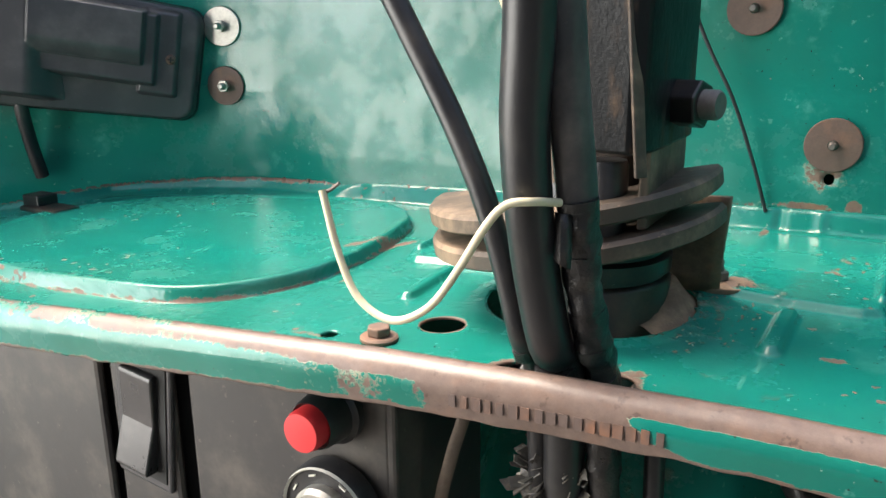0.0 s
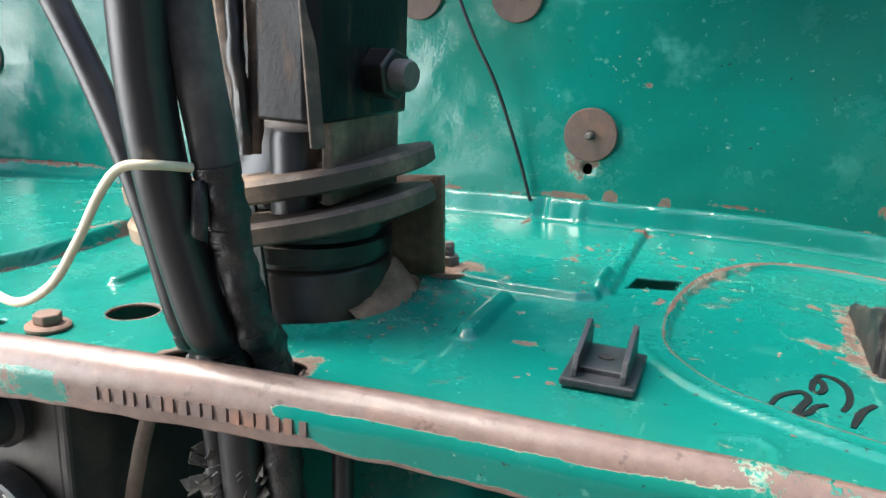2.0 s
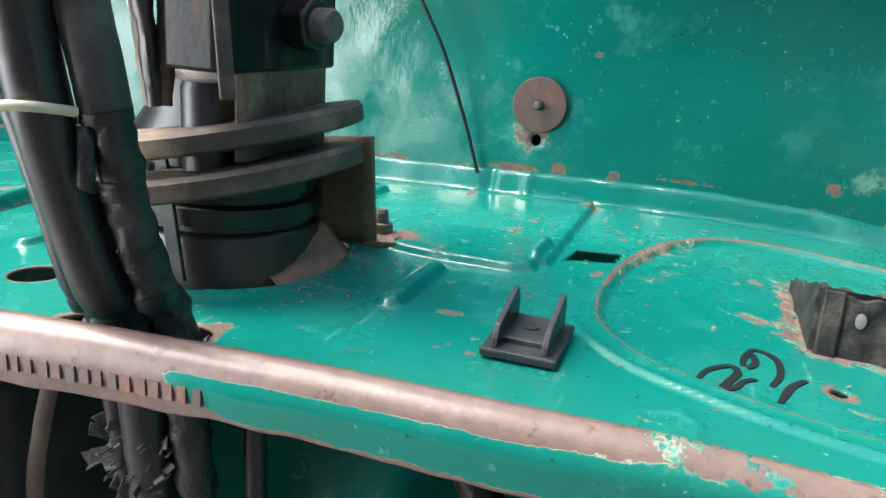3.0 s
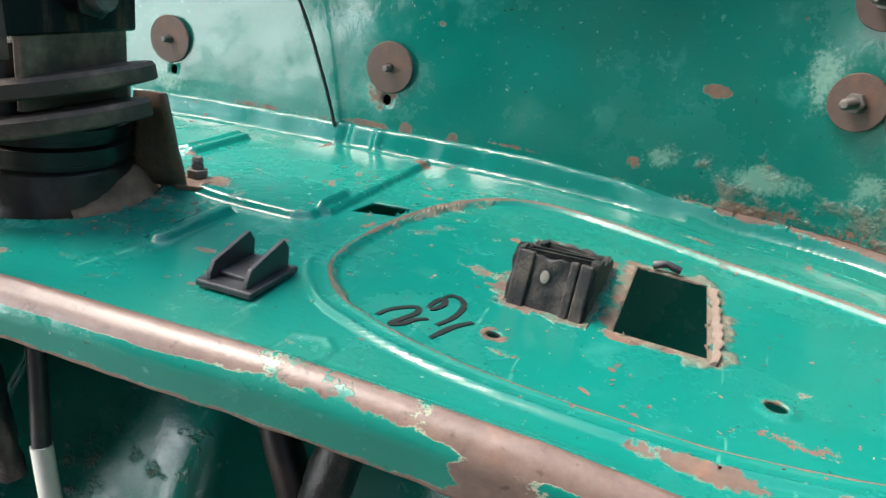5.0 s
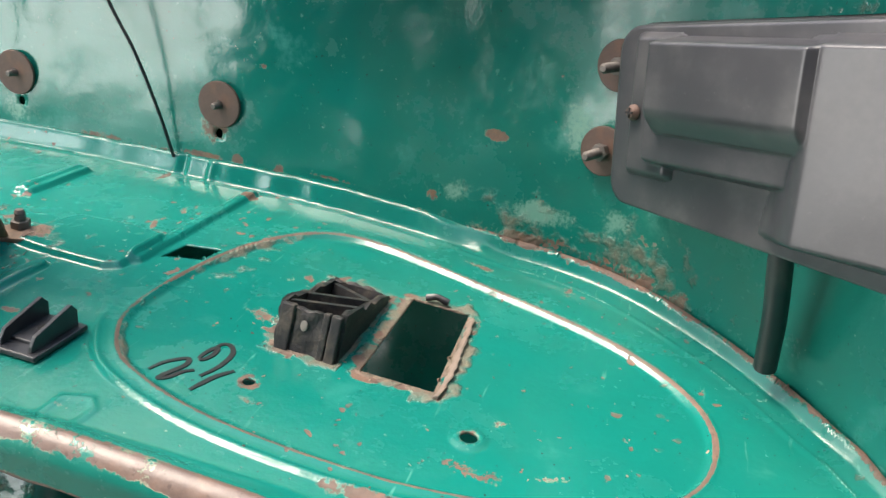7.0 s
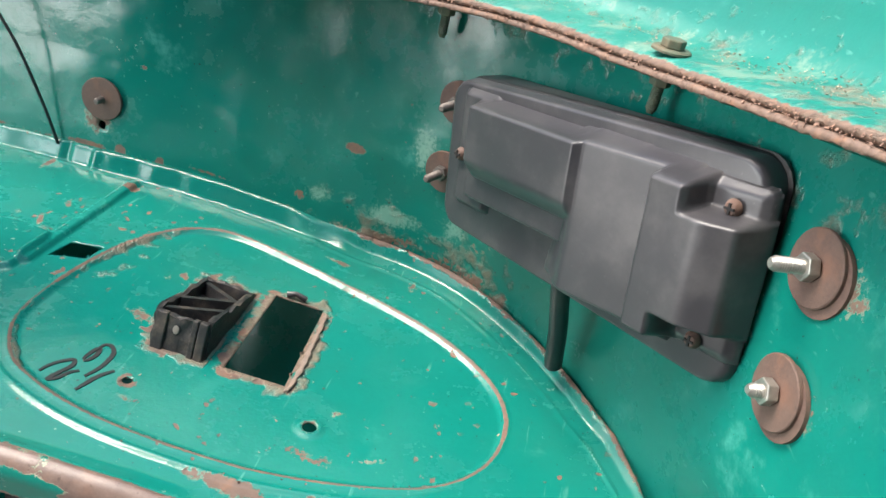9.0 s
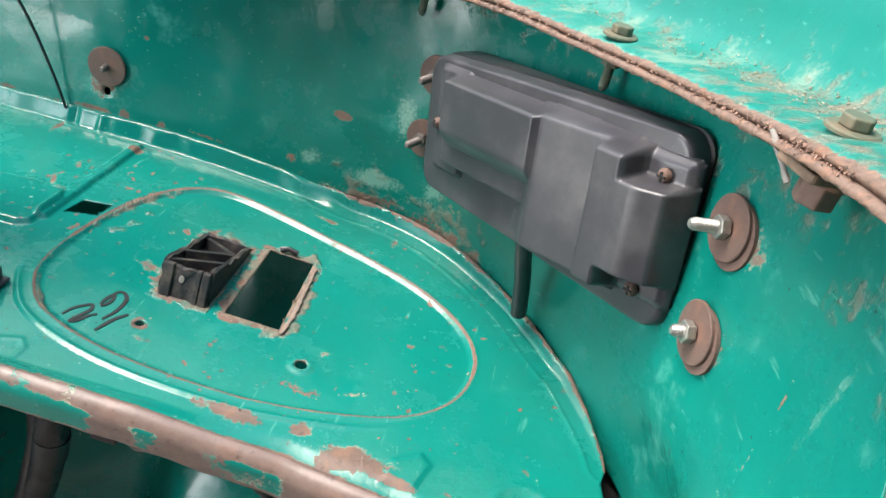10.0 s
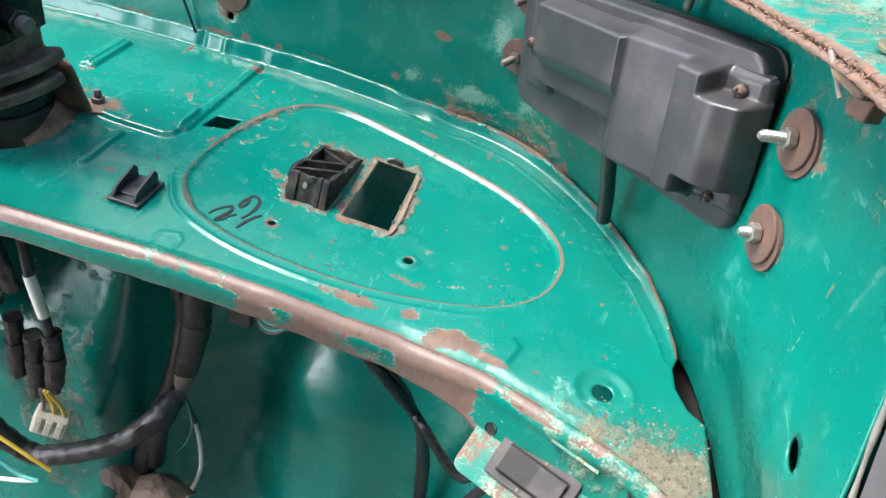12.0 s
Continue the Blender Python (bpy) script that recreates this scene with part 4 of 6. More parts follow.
# ---------- steering column ----------
M_DIRT = dusty_black("caked_dirt", (0.15, 0.10, 0.066), (0.36, 0.25, 0.17), 0.8, 0.95, 60, 0.9)
def greasy_streaks(name):
    """Black grease over steel with brown rust showing through in upright streaks."""
    n = Nodes(name)
    streak, patch, fine = n.noise(70, 5, 0.65, 3.0, (1, 1, 0.14)), n.noise(38, 5, 0.7, 9.0, (1, 1, 0.5)), n.noise(320, 4, 0.6, 5.0)
    show = n.math("MULTIPLY", n.step(n.math("ADD", streak, n.math("MULTIPLY", n.math("SUBTRACT", patch, 0.5), 0.8)), 0.50, 0.72), 0.75)
    color = n.mix(show, (0.006, 0.007, 0.008), n.mix(fine, (0.035, 0.022, 0.015), (0.15, 0.095, 0.060)))
    rough = n.math("ADD", n.math("MULTIPLY", patch, 0.35), n.math("ADD", n.math("MULTIPLY", show, 0.25), 0.22))
    return n.finish(color, rough, 0.0, n.bump(n.math("ADD", fine, n.math("MULTIPLY", patch, 2.0)), 0.35, 0.0008), Specular_IOR_Level=0.2)


M_GREASE = greasy_streaks("greasy_rusty_steel")
M_PLATE = dusty_black("grimy_plate", (0.055, 0.039, 0.028), (0.29, 0.198, 0.130), 0.95, 0.62, 26, 0.55)


def build_column():
    cx, cy = 0.0, -0.157
    t = thing("steering_column", "greasy black steering column with rusty lock plates through the tray", "steering column", (cx, cy, 0))
    mound = bmesh.new()
    rows = []
    for i in range(61):
        ang = radians(-34 + 2.9 * i)
        h = 0.002 + 0.017 * math.exp(-((math.degrees(ang) - 25) / 38) ** 2)
        row = []
        for r, k in ((0.0400, -0.3), (0.0405, 1.0), (0.045, 0.9), (0.050, 0.55), (0.055, 0.28), (0.060, 0.10), (0.064, -0.15)):
            q = Vector((math.cos(ang) * r, math.sin(ang) * r, 0))
            row.append(mound.verts.new(q + Vector((0, 0, h * k + 0.0012 * (noise.noise(q * 130) + noise.noise(q * 320 + Vector((0, 0, 4))))))))
        rows.append(row)
    for p, q in zip(rows, rows[1:]):
        for j in range(6):
            mound.faces.new((p[j], q[j], q[j + 1], p[j + 1]))
    part("dirt_mound", mound, M_DIRT, t, "caked brown dirt round the column's foot", True)
    part("bearing_cup", lathe([(0.0415, -0.04), (0.0415, 0.020), (0.0405, 0.0215), (0.0385, 0.0225), (0.0385, 0.0245), (0.0415, 0.0255), (0.0415, 0.033), (0.038, 0.0345), (0.038, 0.037), (0.041, 0.038), (0.041, 0.043), (0.034, 0.046), (0.034, 0.055)], 48), M_OILY, t, "", True)
    part("column_tube", lathe([(0.026, 0.04), (0.026, 0.42)], 32), M_OILY, t, "", True)
    tilt = Matrix.Rotation(radians(-9), 4, "Y") @ Matrix.Rotation(radians(3), 4, "X")
    for z, start, sweep, ro in ((0.0495, 150, 212, 0.074), (0.0660, 186, 184, 0.073)):
        prof = [(ro - 0.026, z - 0.0006), (ro - 0.0045, z - 0.0010), (ro - 0.0032, z - 0.0062), (ro - 0.0010, z - 0.0070), (ro + 0.0006, z - 0.0058), (ro + 0.0006, z + 0.0004), (ro - 0.0012, z + 0.0024), (ro - 0.0045, z + 0.0026), (ro - 0.026, z + 0.0022)]
        part("lock_plate", lathe(prof, 64, tilt, start=start, sweep=sweep, close=True), M_PLATE, t, "dusty rusty steel lock plate", True)
    part("hub", lathe([(0.033, 0.045), (0.040, 0.050), (0.040, 0.064), (0.036, 0.07), (0.036, 0.085), (0.030, 0.092)], 32), M_OILY, t, "", True)
    sheet = bmesh.new()
    rows = []
    for z in (0.0085, 0.018, 0.028, 0.038, 0.048, 0.0575):
        row = []
        k = (z - 0.0085) / 0.049
        for f in np.linspace(0, 1, 6).tolist():
            low = Vector((0.026 + 0.034 * f, 0.026 + 0.008 * f * f, 0))
            high = Vector((0.030 + 0.0360 * f, 0.030 - 0.020 * f ** 1.5, 0.006 * f))
            q = low.lerp(high, k) + Vector((0, 0, z))
            row.append(sheet.verts.new(q + Vector((0, 0.0012 * noise.noise(q * 60), 0))))
        rows.append(row)
    for p, q in zip(rows, rows[1:]):
        for j in range(5):
            sheet.faces.new((p[j], p[j + 1], q[j + 1], q[j]))
    plate = part("bracket_sheet", sheet, M_DUSTSTEEL, t, "brown rusty folded steel bracket", True)
    solid = plate.modifiers.new("thickness", "SOLIDIFY")
    solid.thickness, solid.offset = 0.0026, 0
    foot = part("bracket_foot", extruded(rounded(0.026, 0.022, 0.007), 0.0032, Matrix.Translation((0.0590, 0.0425, 0.0068)) @ Matrix.Rotation(radians(20), 4, "Z")), M_DUSTSTEEL, t, "", False, 0.0008)
    nut_at = Matrix.Translation((0.0560, 0.0490, 0.0100))
    part("foot_nut", extruded(hexagon(0.0062), 0.005, nut_at), M_OLDBOLT, foot, "", False, 0.0006)
    part("foot_stud", lathe([(0.0034, 0.004), (0.0034, 0.0075), (0.0029, 0.0080), (0.0034, 0.0086), (0.0029, 0.0092), (0.0034, 0.0098), (0.0024, 0.0120), (0.0, 0.0120)], 16, nut_at), M_OLDBOLT, foot, "", True)
    # bent clamp plate: a front flange and a deep side plate, with the cross bolt
    bend = [(0.013, -0.0600), (0.036, -0.0625), (0.0415, -0.0585), (0.0435, -0.050), (0.0440, 0.016), (0.0395, 0.0165), (0.0390, -0.048), (0.0370, -0.0555), (0.0340, -0.0575), (0.013, -0.0555)]
    part("clamp", extruded(bend, 0.30, Matrix.Translation((0, 0, 0.091))), M_GREASE, t, "", True, 0.0016)
    part("clamp_web", extruded([(-0.020, -0.020), (0.039, -0.030), (0.039, -0.026), (-0.020, -0.014)], 0.30, Matrix.Translation((0, 0, 0.10))), M_GREASE, t, "", False, 0.0008)
    slant = Matrix(((1, 0, -0.10, 0.0), (0, 1, 0.02, 0.0), (0, 0, 1, 0.082), (0, 0, 0, 1)))
    part("clamp_edge", extruded([(0.0390, -0.0640), (0.0405, -0.0650), (0.0440, -0.0600), (0.0425, -0.0590)], 0.16, slant), M_PLATE, t, "rusty steel edge", False, 0.0008)
    part("clamp_foot", extruded([(0.0385, -0.054), (0.0425, -0.052), (0.0430, 0.010), (0.0390, 0.012)], 0.042, Matrix.Translation((0, 0, 0.058))), M_PLATE, t, "brown rusty plate under the clamp", False, 0.0010)
    for k, (dx, dy, r) in enumerate(((-0.012, 0.0, 0.0042), (-0.003, -0.004, 0.0036), (0.004, 0.003, 0.0040), (-0.018, 0.004, 0.0030))):
        part("control_rod", tube([(0.004 + 0.15 * dx, -0.052 + dy * 0.3, 0.076), (0.004 + 0.5 * dx, -0.052 + dy, 0.105), (0.002 + dx, -0.050 + dy, 0.15), (0.0 + 1.6 * dx, -0.046 + dy, 0.26)], r, 10, 8, 0.25), M_PLATE if k % 2 == 0 else M_OILY, t, "brown grimy control rod", True)
    bolt_m = Matrix.Translation((0.0440, -0.020, 0.1095)) @ Matrix.Rotation(radians(90), 4, "Y") @ Matrix.Rotation(radians(14), 4, "X") @ Matrix.Rotation(radians(12), 4, "Z")
    b = part("clamp_bolt", extruded(hexagon(0.0110), 0.013, bolt_m), M_OILY, t, "dusty hexagon bolt", False, 0.0012)
    part("bolt_end", lathe([(0.0066, 0.0), (0.0066, 0.019), (0.0056, 0.0205), (0.0, 0.0205)], 20, bolt_m), M_OLDBOLT, b, "", True)
    part("stop_pin", lathe([(0.0098, 0.05), (0.0098, 0.084), (0.0088, 0.0865), (0.0, 0.0865)], 24, Matrix.Translation((0.022, -0.0470, 0))), M_RUBBER, t, "", True)
    part("steel_blade", extruded([(0.001, 0.0), (0.008, 0.0), (0.001, 0.05), (-0.006, 0.055)], 0.002, Matrix.Translation((0.002, -0.046, 0.004)) @ Matrix.Rotation(radians(90), 4, "X")), M_OILY, t, "", False, 0.0005)
    return t


build_column()


# ---------- cables by the column ----------
def cable(name, label, category, points, radius, material, **more):
    return tagged(part(name, tube(points, radius, **more), material, None, "", True), label, category, "cables by the column")


cable("control_cable", "thin black rubber control cable leaning beside the column", "cable", [(0.010, -0.235, -0.12), (0.0115, -0.2525, 0.0), (0.0075, -0.260, 0.02), (0.001, -0.263, 0.05), (-0.0084, -0.2646, 0.08), (-0.0226, -0.2648, 0.11), (-0.0392, -0.2655, 0.14), (-0.0555, -0.2662, 0.17), (-0.097, -0.268, 0.25)], 0.0050, M_RUBBER, sides=14)
cable("wiring_sleeve", "thick black rubber wiring sleeve through the tray", "cable", [(0.020, -0.235, -0.14), (0.0235, -0.2510, 0.0), (0.0213, -0.262, 0.02), (0.0185, -0.2705, 0.05), (0.0175, -0.278, 0.08), (0.0179, -0.2838, 0.11), (0.0211, -0.2891, 0.14), (0.0241, -0.2945, 0.17), (0.032, -0.305, 0.25)], 0.0090, M_RUBBER, sides=18)
cable("taped_cable", "black cable wrapped in wrinkled tape", "cable", [(0.040, -0.232, -0.12), (0.0385, -0.2470, 0.0), (0.0364, -0.2550, 0.02), (0.0338, -0.2630, 0.05), (0.0328, -0.2690, 0.082)], 0.0071, M_TAPE, sides=22, per=30, lumps=0.24)
cable("cable_sheath", "split black sheath over a taped cable", "cable", [(0.0330, -0.2688, 0.078), (0.0322, -0.2715, 0.095), (0.0311, -0.2742, 0.11), (0.0293, -0.2780, 0.14), (0.0277, -0.280, 0.17), (0.024, -0.284, 0.25)], 0.0078, M_SHEATH, sides=18, flat=0.8)
wire = cable("loose_wire", "loose cream wire looping from the taped cable", "wire", [(0.029, -0.277, 0.0815), (0.024, -0.289, 0.0835), (0.016, -0.294, 0.0825), (0.0085, -0.2955, 0.074), (-0.002, -0.296, 0.057), (-0.014, -0.297, 0.041), (-0.030, -0.2975, 0.033), (-0.046, -0.297, 0.039), (-0.056, -0.296, 0.056), (-0.0635, -0.295, 0.081)], 0.0016, M_WIRE, sides=10)
part("bare_end", tube([(-0.0635, -0.295, 0.080), (-0.0605, -0.294, 0.081), (-0.0565, -0.293, 0.084)], 0.0007, 8), M_OLDBOLT, wire, "frayed bare wire end", True)
cable("cream_cable", "cream cable rising behind the control cable", "cable", [(-0.008, -0.19, 0.08), (-0.014, -0.20, 0.119), (-0.029, -0.20, 0.1555), (-0.052, -0.21, 0.22)], 0.0038, M_WIRE, sides=12)
def wraps(ob, line, radius, places):
    """Turns of tape, each a low collar lying on its cable."""
    pts = spline(line, 20)
    for k in places:
        i = int(k * (len(pts) - 5))
        part("tape_turn", tube([pts[i], pts[i + 2], pts[i + 4]], radius - 0.00045, 18, 4, 0.10), M_TAPE, ob, "", True)


for ob in [o for o in bpy.data.objects if o.name.startswith(("control_cable", "wiring_sleeve", "taped_cable", "cable_sheath"))]:
    line, radius = {"control_cable": ([(0.0115, -0.2525, 0.0), (0.0075, -0.260, 0.02), (0.001, -0.263, 0.05), (-0.0084, -0.2646, 0.08)], 0.0056), "wiring_sleeve": ([(0.0235, -0.2510, 0.0), (0.0213, -0.262, 0.02), (0.0185, -0.2705, 0.05), (0.0175, -0.278, 0.08)], 0.0096),
                    "taped_cable": ([(0.0385, -0.2470, 0.0), (0.0364, -0.2550, 0.02), (0.0338, -0.2630, 0.05), (0.0328, -0.2690, 0.082)], 0.0079), "cable_sheath": ([(0.0330, -0.2688, 0.078), (0.0322, -0.2715, 0.095), (0.0311, -0.2742, 0.11)], 0.0082)}[ob.name]
    wraps(ob, line, radius, {"cable_sheath": (0.03,), "control_cable": (0.05, 0.22), "wiring_sleeve": (0.03, 0.16)}.get(ob.name, (0.07, 0.31, 0.50, 0.78)))
flap = bmesh.new()
edge = [[flap.verts.new((0.0265 + 0.0065 * f + 0.001 * k, -0.2745 - 0.0030 * math.sin(3.0 * f) - 0.0022 * k * k, 0.0775 - 0.0165 * k - 0.0035 * f * k)) for f in (0.0, 0.25, 0.5, 0.75, 1.0)] for k in (0.0, 0.33, 0.66, 1.0)]
for p, q in zip(edge, edge[1:]):
    for k in range(4):
        flap.faces.new((p[k], p[k + 1], q[k + 1], q[k]))
flap = part("tape_flap", flap, M_TAPE, bpy.data.objects["taped_cable"], "loose flap of black tape", True)
solid = flap.modifiers.new("thickness", "SOLIDIFY")
solid.thickness, solid.offset = 0.0006, 0
# thin wire hanging in front of the wall
cable("thin_wire", "thin dark wire hanging along the green wall", "wire", [(0.058, 0.052, 0.016), (0.047, 0.050, 0.05), (0.030, 0.046, 0.095), (0.012, 0.042, 0.13), (0.0, 0.04, 0.16), (-0.01, 0.04, 0.21)], 0.0013, M_RUBBER, sides=8)


# ---------- small plastic clip ----------
def build_clip():
    t = thing("cable_clip", "small black plastic clip with two fins riveted to the tray", "clip", (0.155, -0.203, 0.0055))
    plate = bmesh.new()
    box(plate, (0.027, 0.037, 0.003), (0, 0, 0.0015))
    part("base", plate, M_CLIP, t, "", False, 0.0008)
    for sx in (-1, 1):
        fin = extruded([(-0.016, 0.003), (0.016, 0.003), (0.016, 0.012), (0.012, 0.0165), (-0.0125, 0.0105), (-0.0155, 0.006)], 0.0022, Matrix.Translation((sx * 0.0088 - 0.0011, 0, 0)) @ Matrix.Rotation(radians(90), 4, "Z") @ Matrix.Rotation(radians(90), 4, "X"))
        part("fin", fin, M_CLIP, t, "", False, 0.0004)
    part("bridge", box(bmesh.new(), (0.0165, 0.026, 0.0024), (0, 0.003, 0.0038)), M_CLIP, t, "", False, 0.0006)
    part("rivet_hole", lathe([(0.0, 0.0057), (0.0028, 0.0055), (0.003, 0.0049)], 16, Matrix.Translation((0, 0.003, 0))), M_DARK, t, "", True)
    return t


build_clip()


M_STRAPGREY = plain("wax", (0.20, 0.18, 0.155), 0.5, 0, 0.3)


# ---------- broken switch body standing in its hole ----------
def build_block():
    t = thing("broken_switch_block", "broken black plastic switch body jammed in a rusty cut-out", "switch block", (0.2725, -0.146, -0.004))
    t.rotation_euler = (radians(-16), radians(2), radians(0.5))
    w, d, h, s = 0.035, 0.074, 0.0305, 0.0036
    for size, at in (((s, d, h), (-w / 2, d / 2, h / 2)), ((s, d, h), (w / 2, d / 2, h / 2)), ((w, s, h), (0, d, h / 2)), ((w - 0.012, s, h - 0.003), (0, 0, h / 2 - 0.0015))):
        bm = box(bmesh.new(), size, at)
        bmesh.ops.subdivide_edges(bm, edges=bm.edges, cuts=9, use_grid_fill=True)
        for v in bm.verts:
            up = max(0.0, v.co.z / h - 0.55) * 2.2
            v.co += Vector((noise.noise(v.co * 140), noise.noise(v.co * 140 + Vector((5, 0, 0))), 0)) * 0.0013
            v.co.z += up * 0.0030 * (noise.noise(Vector((v.co.x, v.co.y, 0)) * 150) + 0.6 * noise.noise(Vector((v.co.x, v.co.y, 0)) * 420))
        part("shell_wall", bm, M_BLOCK, t, "dusty broken plastic wall", True)
    part("shell_floor", box(bmesh.new(), (w, d, 0.002), (0, d / 2, 0.0195)), M_BLOCK, t)
    for y0, y1 in ((0.004, 0.026), (0.028, 0.050), (0.070, 0.048)):
        a, b = Vector((-0.016, y0, 0)), Vector((0.016, y1, 0))
        mid, ln = (a + b) / 2, (b - a).length
        part("web", box(bmesh.new(), (ln, 0.0042, 0.012), (mid.x, mid.y, 0.0236), Matrix.Rotation(math.atan2(b.y - a.y, b.x - a.x), 3, "Z")), M_BLOCK, t)
    for x, wd in ((-0.0135, 0.008), (0.009, 0.004), (0.0145, 0.006)):
        part("rib", box(bmesh.new(), (wd, 0.005, h - 0.002), (x, -0.0012, h / 2 - 0.0005)), M_BLOCK, t, "", False, 0.0009)
    part("wax_drip", lathe([(0.0, 0.0), (0.0022, 0.0004), (0.0020, 0.0014), (0.0, 0.0020)], 14, Matrix.Translation((-0.003, -0.0012, 0.019)) @ Matrix.Rotation(radians(90), 4, "X") @ Matrix.Diagonal((1, 1.5, 1, 1))), M_STRAPGREY, t, "grey-white blob", True)
    return t


build_block()


# ---------- felt-pen mark ----------
def pen_mark():
    t = thing("marker_writing", "black felt-pen strokes written on the tray", "writing", (0, 0, 0))
    for stroke in ([(0.214, -0.198), (0.216, -0.191), (0.220, -0.185), (0.225, -0.181), (0.227, -0.186), (0.224, -0.195), (0.222, -0.202), (0.226, -0.199), (0.229, -0.192), (0.233, -0.188)],
                   [(0.229, -0.178), (0.229, -0.174), (0.230, -0.168), (0.232, -0.165), (0.2335, -0.171), (0.232, -0.177), (0.230, -0.179)],
                   [(0.231, -0.164), (0.233, -0.160), (0.237, -0.160), (0.241, -0.165), (0.242, -0.173), (0.241, -0.182), (0.238, -0.191)],
                   [(0.240, -0.203), (0.242, -0.196), (0.245, -0.187), (0.250, -0.179)]):
        line = [(x, y, 0.0005 + float(tray_height(np.array([x]), np.array([y]))[0])) for x, y in stroke]
        pts = spline(line, 6)
        bm = bmesh.new()
        rows = []
        for i, p in enumerate(pts):
            a = (pts[min(i + 1, len(pts) - 1)] - pts[max(i - 1, 0)]).normalized()
            side = Vector((-a.y, a.x, 0)).normalized() * (0.0009 + 0.0005 * math.sin(3.1 * i / len(pts)))
            rows.append((bm.verts.new(p + side), bm.verts.new(p - side), bm.verts.new(p + side - Vector((0, 0, 0.0006))), bm.verts.new(p - side - Vector((0, 0, 0.0006)))))
        for a, b in zip(rows, rows[1:]):
            bm.faces.new((a[0], b[0], b[1], a[1])), bm.faces.new((a[2], a[3], b[3], b[2]))
            bm.faces.new((a[0], a[2], b[2], b[0])), bm.faces.new((a[1], b[1], b[3], a[3]))
        part("pen_stroke", bm, M_INK, t)


pen_mark()


M_ROCKER = dusty_black("rocker_plastic", (0.022, 0.021, 0.023), (0.16, 0.14, 0.13), 0.3, 0.30, 30, 0.08)


# ---------- switch console under the lip ----------
def build_panel():
    t = thing("switch_console", "grimy black plastic switch console under the dashboard lip", "switch console", (-0.06, -0.2575, -0.02))
    y = 0.0
    for x0, x1, dy in ((-0.46, -0.211, 0.0), (-0.203, -0.150, 0.002), (-0.137, 0.0, 0.003)):
        part("fascia", box(bmesh.new(), (x1 - x0, 0.006, 0.19), ((x0 + x1) / 2, y + dy, -0.10)), M_PANEL, t, "", False, 0.003)
    # near-black backing puts shade into the gaps between the fascia pieces
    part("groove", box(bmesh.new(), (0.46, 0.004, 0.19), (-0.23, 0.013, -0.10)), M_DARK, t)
    part("side", box(bmesh.new(), (0.006, 0.09, 0.19), (0.0, 0.045, -0.10)), M_PANEL, t, "", False, 0.002)
    lean = Matrix.Translation((-0.1725, -0.002, -0.0560)) @ Matrix.Rotation(radians(7), 4, "Y")
    r = part("rocker_switch", box(bmesh.new(), (0.046, 0.004, 0.088)), M_PLASTIC, t, "black rocker switch frame", False, 0.0015)
    r.matrix_basis = lean
    out = Matrix(((0, 0, 1, -0.0145), (-1, 0, 0, -0.001), (0, 1, 0, 0), (0, 0, 0, 1)))
    # dark plate painting in the shade round the rocker
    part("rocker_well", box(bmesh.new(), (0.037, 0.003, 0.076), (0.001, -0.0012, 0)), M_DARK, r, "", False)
    part("rocker", extruded([(0.0, -0.032), (0.0095, -0.032), (0.0105, -0.030), (0.0045, -0.001), (0.0062, 0.030), (0.0050, 0.032), (0.0, 0.032)], 0.027, out), M_ROCKER, r, "worn grey-black rocker", False, 0.0012)
    bm_at = Matrix.Translation((-0.030, -0.002, -0.0165)) @ Matrix.Rotation(radians(90), 4, "X")
    b = part("button_bezel", lathe([(0.0165, 0.0), (0.0165, 0.004), (0.0140, 0.006), (0.0128, 0.018), (0.0118, 0.020), (0.0105, 0.018)], 32, bm_at), M_RUBBER, t, "black round bezel", True)
    part("push_button", lathe([(0.0104, 0.012), (0.0104, 0.025), (0.0096, 0.0275), (0.0, 0.0282)], 32, bm_at), M_RED, b, "faded red push button", True)
    k_at = Matrix.Translation((-0.031, -0.003, -0.070)) @ Matrix.Rotation(radians(90), 4, "X") @ Matrix.Diagonal((1.38, 1.38, 1.6, 1))
    k = part("ignition_ring", lathe([(0.020, 0.0), (0.020, 0.005), (0.0188, 0.007), (0.0175, 0.006), (0.014, 0.006)], 36, k_at), M_RUBBER, t, "black ignition dial with worn white marks", True)
    part("ring_edge", lathe([(0.0192, 0.0066), (0.0188, 0.0076), (0.0182, 0.0066)], 36, k_at, close=True), M_WHITE, k, "worn white rim", True)
    part("key_barrel", lathe([(0.0125, 0.004), (0.0125, 0.009), (0.011, 0.0105), (0.0, 0.0105)], 30, k_at), M_BOLT, k, "scratched chrome barrel", True)
    for a in (20, 60, 110, 150):
        part("dial_mark", box(bmesh.new(), (0.0042, 0.0012, 0.0008), tuple(k_at @ Vector((0.0158 * math.cos(radians(a)), 0.0158 * math.sin(radians(a)), 0.0062))), Matrix.Rotation(radians(90 - a), 3, "Y")), M_WHITE, k)
    return t


build_panel()


